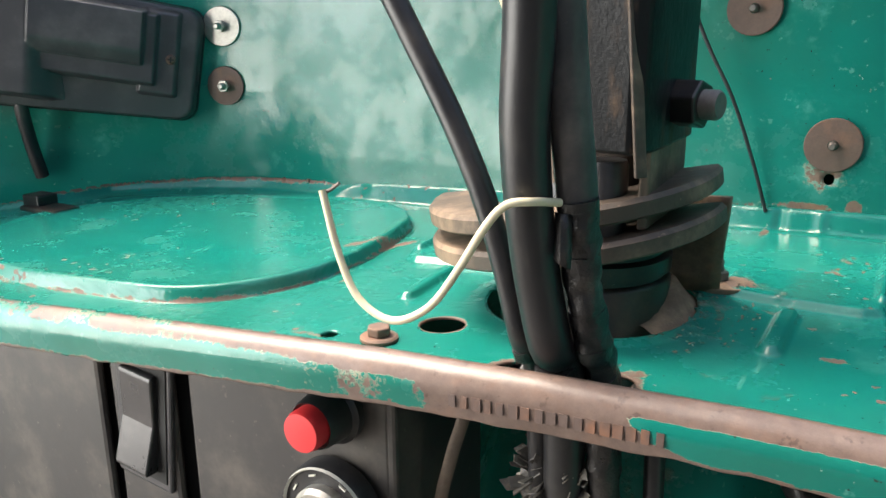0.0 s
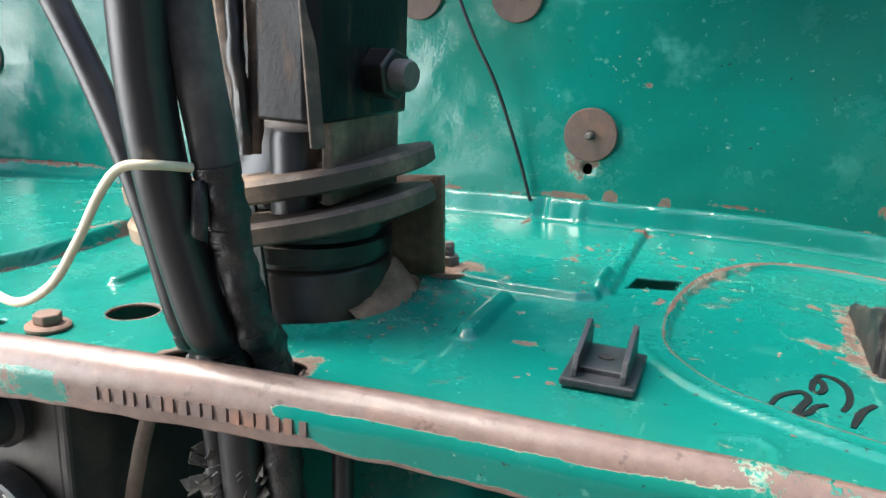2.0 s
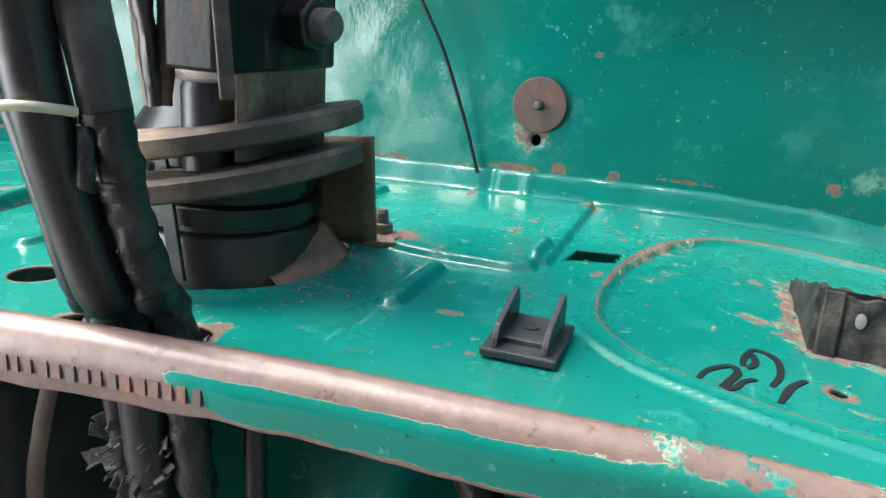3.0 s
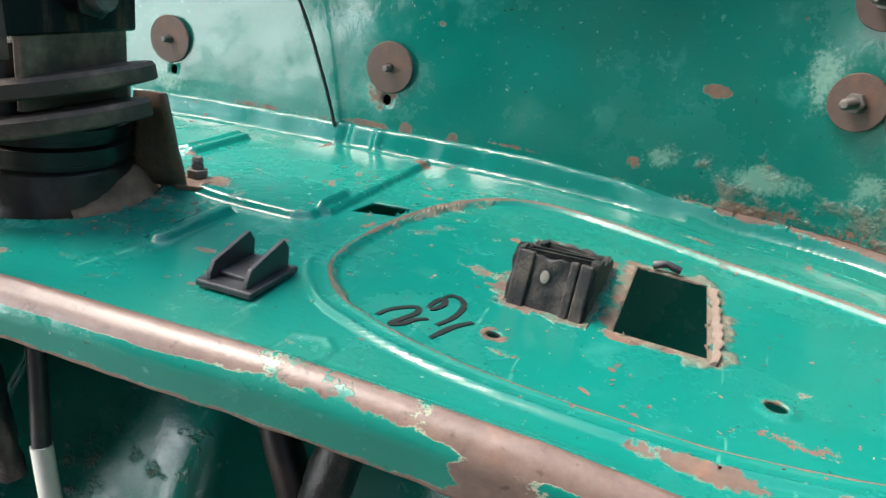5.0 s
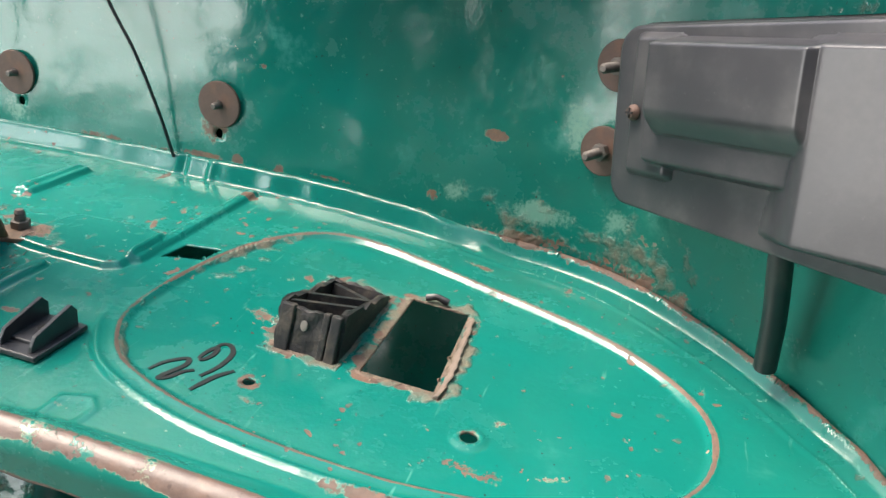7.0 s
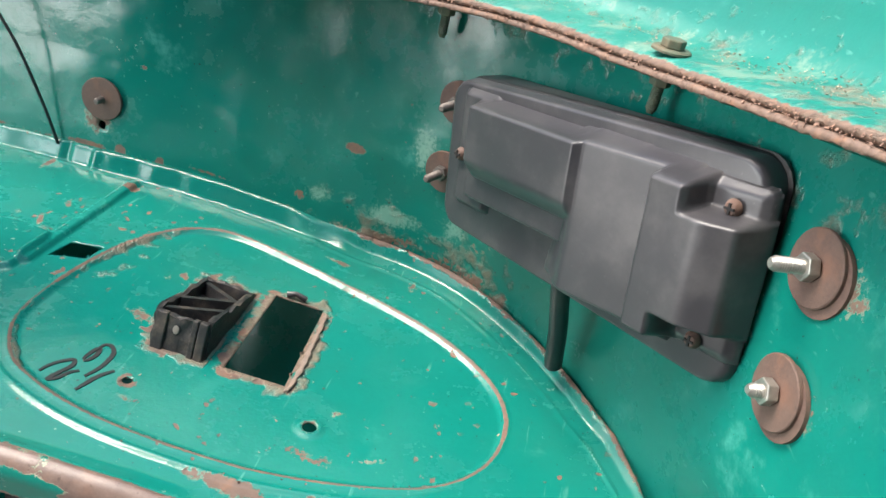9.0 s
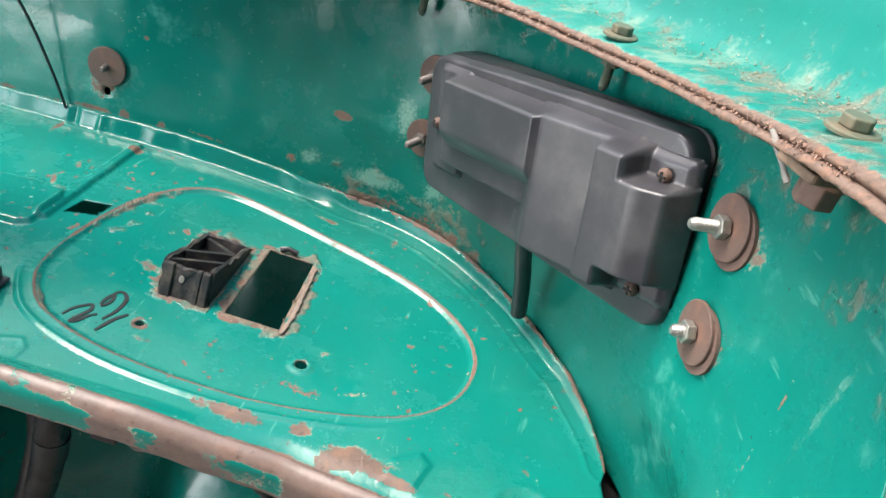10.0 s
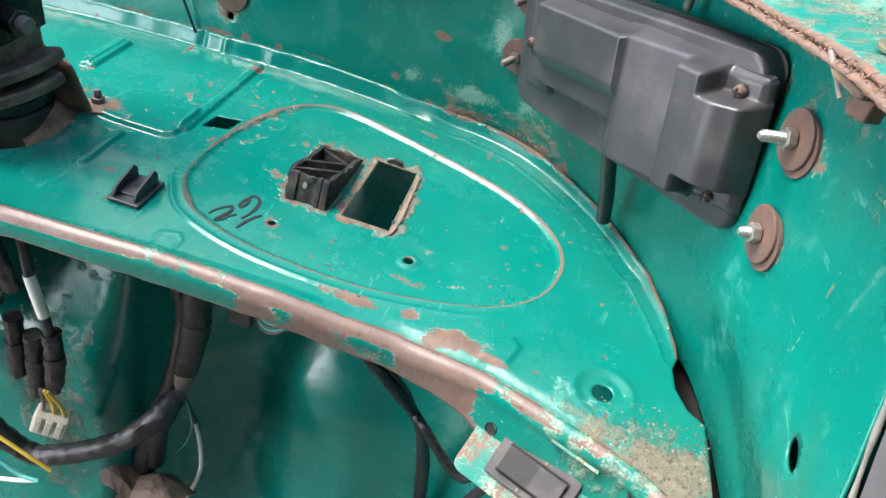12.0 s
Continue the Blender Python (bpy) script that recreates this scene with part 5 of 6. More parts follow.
# ---------- leg shield below the tray; unseen floor, roof and back of the cab that shape the light ---
def build_lower():
    xs, zs = np.arange(-0.66, 0.661, 0.004), np.linspace(-0.60, -0.014, 150)
    x, z = [g.ravel() for g in np.meshgrid(xs, zs)]
    z = z - 0.050 * smooth(np.abs(x), 0.42, 0.47) * smooth(z, -0.20, -0.014)
    y = 0.02 - 0.145 * smooth(-z, 0.0, 0.30) - 0.05 * smooth(-z, 0.3, 0.6) - 0.25 * smooth(np.abs(x), 0.42, 0.66)
    y = y - 0.07 * smooth(np.abs(x - 0.0), 0.13, 0.07) + 0.05 * np.exp(-((x - 0.19) / 0.06) ** 2)
    y = y + np.array([noise.noise((a * 7, b * 7, 1.0)) + 0.55 * noise.noise((a * 15, b * 15, 4.0)) for a, b in zip(x, z)]) * 0.014
    for cx, cz, r, deep in ((0.265, -0.262, 0.020, -0.006), (0.235, -0.30, 0.05, 0.006), (0.202, -0.414, 0.016, -0.007), (0.33, -0.30, 0.05, -0.008), (0.25, -0.20, 0.04, 0.005), (0.29, -0.36, 0.04, 0.006), (0.38, -0.24, 0.05, 0.007)):
        y = y + deep * blob(x, z, cx, cz, r, r)
    wear = 0.45 * blob(x, z, 0.25, -0.14, 0.05, 0.04) + 0.46 * blob(x, z, 0.0, -0.30, 0.05, 0.1)
    dust = 0.20 * smooth(x, 0.15, 0.09) * smooth(z, -0.02, -0.10) + 0.4 * blob(x, z, 0.02, -0.33, 0.045, 0.14) + 0.3 * smooth(z, -0.45, -0.58)
    ob = sheet_mesh("wall_lower", np.c_[x, y, z], grid_faces(len(zs), len(xs)), {"wear": wear, "dust": dust}, M_LOWER, None, 0.0016)
    tagged(ob, "dented green steel leg shield below the dashboard", "wall", kind="structure")


build_lower()


def slab_structure(name, label, category, size, at, material):
    return tagged(part(name, box(bmesh.new(), size, at), material, None), label, category, kind="structure")


# unseen floor, its colour raised to bounce light onto the leg shield
M_FLOOR = dusty_black("floor_mat", (0.08, 0.075, 0.07), (0.28, 0.25, 0.20), 0.7, 0.8, 20)
M_LIGHTSTOP = dusty_black("light_stop", (0.02, 0.02, 0.022), (0.1, 0.09, 0.08), 0.3, 0.8, 12)
M_GROUND = plain("concrete_ground", (0.36, 0.34, 0.31), 0.9, 0, 0.25, 6)
slab_structure("floor", "unseen dusty cab floor, lightened to bounce light up", "floor", (1.3, 1.5, 0.02), (0, -0.55, -0.61), M_FLOOR)
# unseen slabs overhead and behind, added to block light from the wall
slab_structure("ceiling", "unseen black roof slab added to block the sky", "ceiling", (1.3, 0.63, 0.02), (0, -1.09, 0.80), M_LIGHTSTOP)
slab_structure("wall_back", "unseen dark slab added behind the cab to block light", "wall", (1.3, 0.03, 1.42), (0, -1.40, 0.10), M_LIGHTSTOP)
slab_structure("ground", "pale concrete ground round the vehicle", "ground", (60, 60, 0.02), (0, 0, -0.95), M_GROUND)


# ---------- bolts on the lip and the flange ----------
def hex_bolt(at, label, out=(0, 0, 1), size=0.0068, high=0.005, washer=0.011, material=M_RUST, group="bolts on the flange"):
    t = thing("hex_bolt", label, "bolt", at, group)
    t.rotation_euler = axis_turn(out).to_euler()
    part("washer", lathe([(0.002, 0.0), (washer, 0.0), (washer, 0.0012), (washer - 0.001, 0.0020), (0.002, 0.0020)], 24, close=True), material, t, "", True)
    part("bolt_head", extruded(hexagon(size), high, Matrix.Translation((0, 0, 0.002))), material, t, "", False, 0.0008)
    return t


hex_bolt((-0.070, -0.2500, 0.0010), "rusty hexagon bolt with washer on the tray edge", size=0.0060, high=0.0045, washer=0.0092, material=M_RUST, group="bolts on the tray")
M_MOSSBOLT = rusty_steel("dirty_green_bolt", (0.03, 0.05, 0.035), (0.14, 0.17, 0.11), 0.75, 0.0, 0.3)


def flange_bolts():
    """Heads above the seam and threaded ends hanging below it, in pairs."""
    for x, y in ((0.372, 0.02), (0.512, -0.085), (0.590, -0.268)):
        p, n = near_wall(x, y)
        z = float(flange_height(np.array([p[0]]), np.array([p[1]]))[0])
        px, py = p + n * 0.012
        hex_bolt((px, py, z + 0.011), "dirty hexagon bolt head on the dusty flange", material=M_MOSSBOLT)
        if y > -0.2:
            t = thing("hanging_bolt_end", "threaded bolt end with nut hanging below the flange", "bolt", (px, py, z - 0.002), "bolt ends under the flange")
            t.rotation_euler = (math.pi, 0, 0)
            part("nut", extruded(hexagon(0.0062), 0.006), M_MOSSBOLT, t, "", False, 0.0006)
            threads = [(0.0034, 0.0)]
            h = 0.006
            while h < 0.020:
                threads += [(0.0034, h), (0.0029, h + 0.0006)]
                h += 0.0012
            part("shank", lathe(threads + [(0.002, 0.022)], 14), M_MOSSBOLT, t, "", True)
    t = thing("flange_nut", "large rusty flange nut under the corner of the flange", "nut", (0.589, -0.274, 0.262), "bolt ends under the flange")
    t.rotation_euler = (math.pi, 0.06, 0.4)
    part("packing_plate", extruded(rounded(0.030, 0.024, 0.003), 0.004, Matrix.Translation((-0.004, 0.002, 0))), M_DUSTSTEEL, t, "dusty packing plate", False, 0.0008)
    part("nut_flange", lathe([(0.003, 0.004), (0.0110, 0.004), (0.0105, 0.007), (0.003, 0.007)], 24, close=True), M_RUST, t, "", True)
    part("nut_body", extruded(hexagon(0.0088), 0.010, Matrix.Translation((0, 0, 0.007))), M_RUST, t, "", False, 0.001)
    strip = part("frayed_strip", tube([(0.566, -0.262, 0.266), (0.570, -0.269, 0.260), (0.575, -0.278, 0.252)], 0.0013, 8, 6, 0.5, 0.5), M_STRAPGREY, None, "", True)
    tagged(strip, "frayed pale strip of packing on the flange edge", "packing strip")


flange_bolts()


# ---------- stamped marks on the lip, as plain bars ----------
def stamped_bars():
    t = thing("stamped_mark", "row of stamped marks worn into the rusty lip", "stamped mark")
    M_STAMP = rusty_steel("stamp_shadow", (0.050, 0.033, 0.028), (0.15, 0.098, 0.080), 0.6)
    rnd = random.Random(4)
    for k in range(17):
        x = -0.0105 + 0.0051 * k
        y = float(np.interp(x, LIP_X, LIP_Y)) - 0.01085
        z = float(tray_height(np.array([x]), np.array([np.interp(x, LIP_X, LIP_Y)]))[0]) - 0.0118
        part("stamped_bar", box(bmesh.new(), (rnd.uniform(0.0026, 0.0040), 0.0009, rnd.uniform(0.0050, 0.0058)), (x + rnd.uniform(-0.0004, 0.0004), y, z)), M_STAMP, t)


stamped_bars()


# drilled holes in the wide corner of the lip, their shade painted as dark discs
for hx, hk in ((0.474, 0.55), (0.520, 0.60)):
    hy = float(np.interp(hx, LIP_X, LIP_Y))
    deep = float(np.interp(hx, [0.44, 0.50, 0.56], [0.022, 0.038, 0.050]))
    at = (hx - 0.006 * 0.3, hy - 0.0098 - 0.30 * hk * deep, float(tray_height(np.array([hx]), np.array([hy]))[0]) - 0.010 - hk * deep)
    part("hole_disc", lathe([(0.0, 0.0), (0.0042, 0.0), (0.0046, 0.0006), (0.0042, 0.0010), (0.0038, 0.0002), (0.0, 0.0001)], 20, Matrix.Translation(at) @ axis_turn((-0.25, -0.9, 0.33)).to_4x4()), M_DARK, LIP, "dark disc painted as a drilled hole", True)


# ---------- second rocker switch on its bracket at the corner ----------
def corner_switch():
    t = thing("corner_switch", "grey rocker switch in a flaking green bracket under the lip", "rocker switch")
    t.matrix_basis = Matrix.Translation((0.508, -0.302, -0.040)) @ Matrix.Rotation(radians(-22), 4, "Z") @ Matrix.Rotation(radians(38), 4, "X") @ Matrix.Diagonal((0.88, 0.92, 1, 1))
    plate = part("bracket", extruded(rounded(0.112, 0.066, 0.008), 0.0022, Matrix.Translation((-0.002, 0.004, -0.0024))), M_BRACKET, t, "flaking green and rusty bracket plate", False, 0.0006)
    part("bracket_arm", box(bmesh.new(), (0.040, 0.0022, 0.022), (0.02, 0.029, 0.008)), M_BRACKET, plate)
    frame_ob = part("switch_frame", extruded(rounded(0.068, 0.034, 0.0022), 0.0032), M_GREYPL, t, "grey plastic switch frame", False, 0.0008)
    # dark plate in place of the shade inside the frame
    part("frame_recess", extruded(rounded(0.054, 0.0235, 0.002), 0.0006, Matrix.Translation((0, 0, 0.0030))), M_DARK, frame_ob)
    rock = [(-0.0255, 0.0), (0.0255, 0.0), (0.0255, 0.0035), (0.002, 0.0045), (-0.0255, 0.0085)]
    part("rocker", extruded(rock, 0.020, Matrix.Translation((0, 0.010, 0.0025)) @ Matrix.Rotation(radians(90), 4, "X")), M_GREYPL, t, "worn grey rocker", False, 0.0012)
    for x, y in ((0.004, 0.0138), (-0.004, -0.0138)):
        part("stud_mark", lathe([(0.0013, 0.0), (0.0012, 0.0040), (0.0, 0.0042)], 12, Matrix.Translation((x, y, 0))), M_OLDBOLT, t, "", True)
    return t


M_BRACKET = painted_sheet("flaking_bracket", 0.60, 0.9, 0.2, 0.3, 0.46, 0.50)
M_GREYPL = dusty_black("grey_plastic", (0.040, 0.038, 0.038), (0.20, 0.18, 0.165), 0.4, 0.45, 40, 0.1)
corner_switch()


# ---------- wiring and clutter below the tray ----------
def loose(name, label, category, points, radius, material, group="wiring under the dashboard", **more):
    return tagged(part(name, tube(points, radius, **more), material, None, "", True), label, category, group)


M_BLUE = plain("teal_wire", (0.10, 0.42, 0.38), 0.5)
M_YELLOW = plain("yellow_wire", (0.62, 0.42, 0.05), 0.5)
M_STRAP = rusty_steel("brown_strap", (0.10, 0.075, 0.06), (0.26, 0.20, 0.155), 0.8, 0.0, 0.1)
M_NYLON = plain("grubby_nylon", (0.50, 0.47, 0.38), 0.5, 0, 0.3, 150)

loose("wiring_loom", "black taped wiring loom hanging to the corner switch", "wiring", [(0.330, -0.20, -0.03), (0.352, -0.20, -0.085), (0.378, -0.185, -0.135), (0.404, -0.169, -0.187), (0.418, -0.155, -0.26), (0.424, -0.145, -0.36), (0.43, -0.15, -0.5)], 0.0055, M_TAPE, lumps=0.2, per=14)
loose("wiring_loom", "thin black wires beside the taped loom", "wiring", [(0.338, -0.195, -0.03), (0.368, -0.190, -0.10), (0.396, -0.170, -0.165), (0.412, -0.152, -0.26), (0.42, -0.14, -0.40)], 0.0030, M_RUBBER)
loose("wiring_branch", "black taped branch running to the corner switch", "wiring", [(0.400, -0.170, -0.178), (0.418, -0.185, -0.180), (0.438, -0.215, -0.165), (0.462, -0.255, -0.130), (0.480, -0.275, -0.075)], 0.0046, M_TAPE, lumps=0.25, per=14)
loose("switch_lead", "black lead running down from the corner switch", "wiring", [(0.486, -0.285, -0.075), (0.470, -0.27, -0.14), (0.45, -0.25, -0.22), (0.43, -0.22, -0.32), (0.41, -0.2, -0.45)], 0.0042, M_RUBBER)
hose = loose("thick_hose", "thick black hose under the dashboard", "hose", [(0.19, -0.12, -0.05), (0.178, -0.155, -0.12), (0.172, -0.16, -0.177), (0.16, -0.16, -0.231), (0.14, -0.165, -0.294), (0.118, -0.17, -0.36), (0.10, -0.175, -0.44), (0.09, -0.18, -0.55)], 0.0135, M_TAPE, sides=18, per=14, lumps=0.12)
part("hose_band", tube([(0.1735, -0.1595, -0.165), (0.1722, -0.160, -0.177), (0.170, -0.160, -0.190)], 0.0146, 18), M_RUBBER, hose, "black hose band", True)
part("hose_label", tube([(0.1575, -0.1605, -0.240), (0.152, -0.1620, -0.257), (0.146, -0.1635, -0.277)], 0.0142, 16), M_STRAP, hose, "worn grey hose label", True)
loose("thick_hose", "second black hose crossing behind the first", "hose", [(0.09, -0.10, -0.07), (0.13, -0.13, -0.12), (0.155, -0.145, -0.17), (0.15, -0.165, -0.25), (0.130, -0.172, -0.32), (0.12, -0.175, -0.40)], 0.0115, M_OILY, sides=16)
loose("taped_loom", "black taped wiring loom sweeping across the leg shield", "wiring", [(0.155, -0.170, -0.27), (0.145, -0.200, -0.285), (0.105, -0.217, -0.325), (0.047, -0.227, -0.362), (0.008, -0.232, -0.374), (-0.027, -0.236, -0.345), (-0.06, -0.24, -0.30), (-0.09, -0.24, -0.24)], 0.0115, M_TAPE, lumps=0.14, per=12)
banded = loose("banded_tube", "black tube with a white sleeve hanging below the lip", "tube", [(0.056, -0.225, -0.02), (0.0585, -0.228, -0.07), (0.063, -0.232, -0.105), (0.068, -0.231, -0.150), (0.066, -0.230, -0.20), (0.060, -0.230, -0.25)], 0.0045, M_RUBBER, sides=14)
part("white_sleeve", tube([(0.0617, -0.2315, -0.0955), (0.0645, -0.232, -0.115), (0.0675, -0.2315, -0.142)], 0.0052, 14), M_WHITE, banded, "grubby white sleeve", True)
for dx, dz, ln in ((0.0, 0.0, 0.075), (-0.022, -0.012, 0.085), (-0.040, 0.004, 0.08)):
    c = tagged(part("taped_connector", tube([(0.069 + dx, -0.229, -0.165 + dz), (0.066 + dx, -0.229, -0.20 + dz), (0.060 + dx, -0.229, -0.165 + dz - ln)], 0.0085, 12, 12, 0.22), M_TAPE, None, "", True), "black taped connector hanging in the wiring", "connector", "connectors under the dashboard")
    part("tape_collar", tube([(0.0665 + dx, -0.229, -0.196 + dz), (0.0655 + dx, -0.229, -0.208 + dz)], 0.0100, 12, 6, 0.1), M_RUBBER, c, "", True)
plug = thing("plug_connector", "grubby white nylon plug connector with yellow wires", "connector", (0.046, -0.231, -0.302))
plug.rotation_euler = (0.15, 0.35, 0.3)
plug.scale = (1.3, 1.3, 1.25)
part("plug_body", box(bmesh.new(), (0.026, 0.014, 0.030), (0, 0, 0)), M_NYLON, plug, "", False, 0.002)
for x in (-0.008, 0.0, 0.008):
    part("plug_rib", box(bmesh.new(), (0.005, 0.004, 0.022), (x, -0.008, 0.004)), M_NYLON, plug, "", False, 0.0008)
    part("plug_wire", tube([(x, 0, 0.014), (x * 0.8 - 0.003, 0, 0.028), (x * 0.3 - 0.012, 0, 0.046)], 0.0014, 8), M_YELLOW if x > -0.004 else M_OLDBOLT, plug, "", True)
loose("white_wire", "white wire hanging down the leg shield", "wire", [(0.135, -0.150, -0.26), (0.155, -0.155, -0.31), (0.162, -0.155, -0.335)], 0.0022, M_RUBBER)
loose("white_wire", "white wire end hanging down the leg shield", "wire", [(0.162, -0.155, -0.335), (0.168, -0.158, -0.37), (0.166, -0.16, -0.42), (0.140, -0.165, -0.50)], 0.0024, M_WHITE)
loose("thin_wire", "thin pale wire looping across the leg shield", "wire", [(0.145, -0.155, -0.27), (0.160, -0.16, -0.34), (0.130, -0.165, -0.40), (0.075, -0.17, -0.41), (0.05, -0.17, -0.39)], 0.0010, M_BLUE)
loose("thin_wire", "thin dark cable arching along the bottom of the leg shield", "wire", [(0.15, -0.19, -0.52), (0.20, -0.19, -0.47), (0.26, -0.19, -0.475), (0.31, -0.19, -0.52)], 0.0024, M_OLDBOLT)
loose("coloured_wire", "teal wire leaving the taped bundle", "wire", [(-0.06, -0.247, -0.35), (-0.03, -0.248, -0.372), (0.0, -0.248, -0.395), (0.025, -0.246, -0.398)], 0.0024, M_BLUE)
loose("coloured_wire", "yellow wire leaving the taped bundle", "wire", [(-0.06, -0.251, -0.285), (-0.02, -0.252, -0.318), (0.02, -0.250, -0.345), (0.045, -0.246, -0.368)], 0.0022, M_YELLOW)
loose("coloured_wire", "white wire leaving the taped bundle", "wire", [(-0.09, -0.246, -0.44), (-0.045, -0.247, -0.428), (-0.005, -0.247, -0.412), (0.02, -0.246, -0.400)], 0.0026, M_WHITE)
loose("brown_strap", "dusty brown strap hanging behind the lip", "strap", [(-0.028, -0.236, -0.025), (-0.035, -0.237, -0.048), (-0.039, -0.237, -0.062), (-0.045, -0.237, -0.090), (-0.046, -0.237, -0.14)], 0.0035, M_STRAP, flat=0.45)
sock = thing("wire_socket", "small grey wire socket with loose leads behind the lip", "connector", (0.236, -0.165, -0.128))
part("socket_body", box(bmesh.new(), (0.022, 0.016, 0.022), (-0.010, 0, 0)), M_OILY, sock, "", False, 0.002)
for k in range(4):
    part("socket_wire", tube([(0.0, 0, 0.006 - 0.004 * k), (0.018, -0.004, 0.0 - 0.004 * k), (0.036, 0, 0.006 - 0.002 * k), (0.055, 0.02, 0.02)], 0.0012, 8), M_OLDBOLT if k % 2 else M_BLUE, sock, "", True)


def crumple(name, label, category, at, size, material, seed, spikes=26):
    """A torn, crumpled wad of tape: many small bent flakes round a core."""
    t = thing(name, label, category, at)
    rnd = random.Random(seed)
    core = bmesh.new()
    bmesh.ops.create_icosphere(core, subdivisions=3, radius=1.0)
    for v in core.verts:
        v.co = Vector((v.co.x * size[0], v.co.y * size[1], v.co.z * size[2])) * (0.75 + 0.5 * noise.noise(v.co * 2.3 + Vector((seed, 0, 0))))
    part("wad", core, material, t)
    flakes = bmesh.new()
    for _ in range(spikes):
        d = Vector((rnd.uniform(-1, 1), rnd.uniform(-1, 0.4), rnd.uniform(-1, 1))).normalized()
        p = Vector((d.x * size[0], d.y * size[1], d.z * size[2])) * 0.7
        side = d.orthogonal().normalized() * rnd.uniform(0.002, 0.004)
        q = p + d * rnd.uniform(0.006, 0.012)
        bend = Vector((rnd.uniform(-1, 1), rnd.uniform(-1, 1), rnd.uniform(-1, 1))) * 0.004
        vs = [flakes.verts.new(c) for c in (p + side, p - side, q - side * 0.8 + bend, q + side * 0.6 + bend * 0.5)]
        flakes.faces.new(vs)
        lower = [flakes.verts.new(v.co + d.cross(side).normalized() * 0.0005) for v in vs]
        flakes.faces.new(lower[::-1])
        for i in range(4):
            flakes.faces.new((vs[i], vs[i - 1], lower[i - 1], lower[i]))
    part("torn_tape", flakes, material, t)["kind"] = "stuff"
    return t


M_WAD = dusty_black("torn_tape", (0.06, 0.055, 0.05), (0.42, 0.37, 0.30), 0.85, 0.5, 60, 0.8)
crumple("torn_tape_wad", "torn dusty tape wad on a cable behind the lip", "tape", (0.016, -0.240, -0.052), (0.017, 0.010, 0.015), M_WAD, 3, 90)
loose("taped_cable_end", "dusty cable hanging below the torn tape", "cable", [(0.017, -0.238, -0.055), (0.019, -0.238, -0.085), (0.021, -0.236, -0.13)], 0.010, M_WAD, lumps=0.25, per=14)

# rusty folded bracket on the leg shield
M_RUSTDIRT = rusty_steel("dirty_rust", (0.045, 0.030, 0.024), (0.24, 0.165, 0.125), 0.85, 0.0, 0.2)
rb = thing("rusty_bracket", "rusty folded steel bracket low on the leg shield", "bracket", (0.115, -0.195, -0.425))
folded = bmesh.new()
rows = []
for v in np.linspace(-1, 1, 9).tolist():
    row = []
    for u in np.linspace(-1, 1, 15).tolist():
        ridge = 0.020 * abs(math.sin(2.4 * u + 0.4)) - 0.014 * v * v
        wide = 0.050 - 0.008 * v + 0.004 * noise.noise((u * 2, v * 2, 3.0))
        row.append(folded.verts.new((u * wide, -0.022 * v - 0.006 * u, ridge + 0.006 * noise.noise((u * 3.1, v * 3.1, 8.0)))))
    rows.append(row)
for p, q in zip(rows, rows[1:]):
    for k in range(14):
        folded.faces.new((p[k], p[k + 1], q[k + 1], q[k]))
folded = part("bracket_plate", folded, M_RUSTDIRT, rb)
solid = folded.modifiers.new("thickness", "SOLIDIFY")
solid.thickness, solid.offset = 0.003, 0
part("bracket_lip", box(bmesh.new(), (0.06, 0.03, 0.004), (0.0, 0.0, -0.025)), M_RUSTDIRT, rb, "", False, 0.001)

# small black stop on the far end of the tray
stop = thing("rubber_stop", "small dark metal stop on the far end of the tray", "stop", (-0.505, -0.125, -0.006))
part("stop_plate", extruded(rounded(0.050, 0.026, 0.003), 0.004), M_OILY, stop, "", False, 0.001)
part("stop_block", box(bmesh.new(), (0.022, 0.020, 0.010), (-0.018, 0.004, 0.008)), M_OILY, stop, "", False, 0.0015)

# dark gasket scrap stuck in the cut-out's far edge
scrap = part("gasket_scrap", tube([(0.311, -0.0515, 0.001), (0.318, -0.0508, 0.0025), (0.326, -0.0512, 0.001)], 0.0024, 8, 8, 0.4, 0.6), M_OILY, None, "", True)
tagged(scrap, "dark scrap of gasket on the cut-out edge", "gasket scrap")
crust = part("sealant_crust", tube([(0.3475, -0.150, -0.003), (0.3490, -0.130, -0.003), (0.3470, -0.105, -0.003), (0.3455, -0.080, -0.003), (0.3430, -0.058, -0.003)], 0.0030, 10, 16, 0.7, 0.45), M_STRAP, None, "", True)
tagged(crust, "dried sealant crust along the cut-out", "sealant")


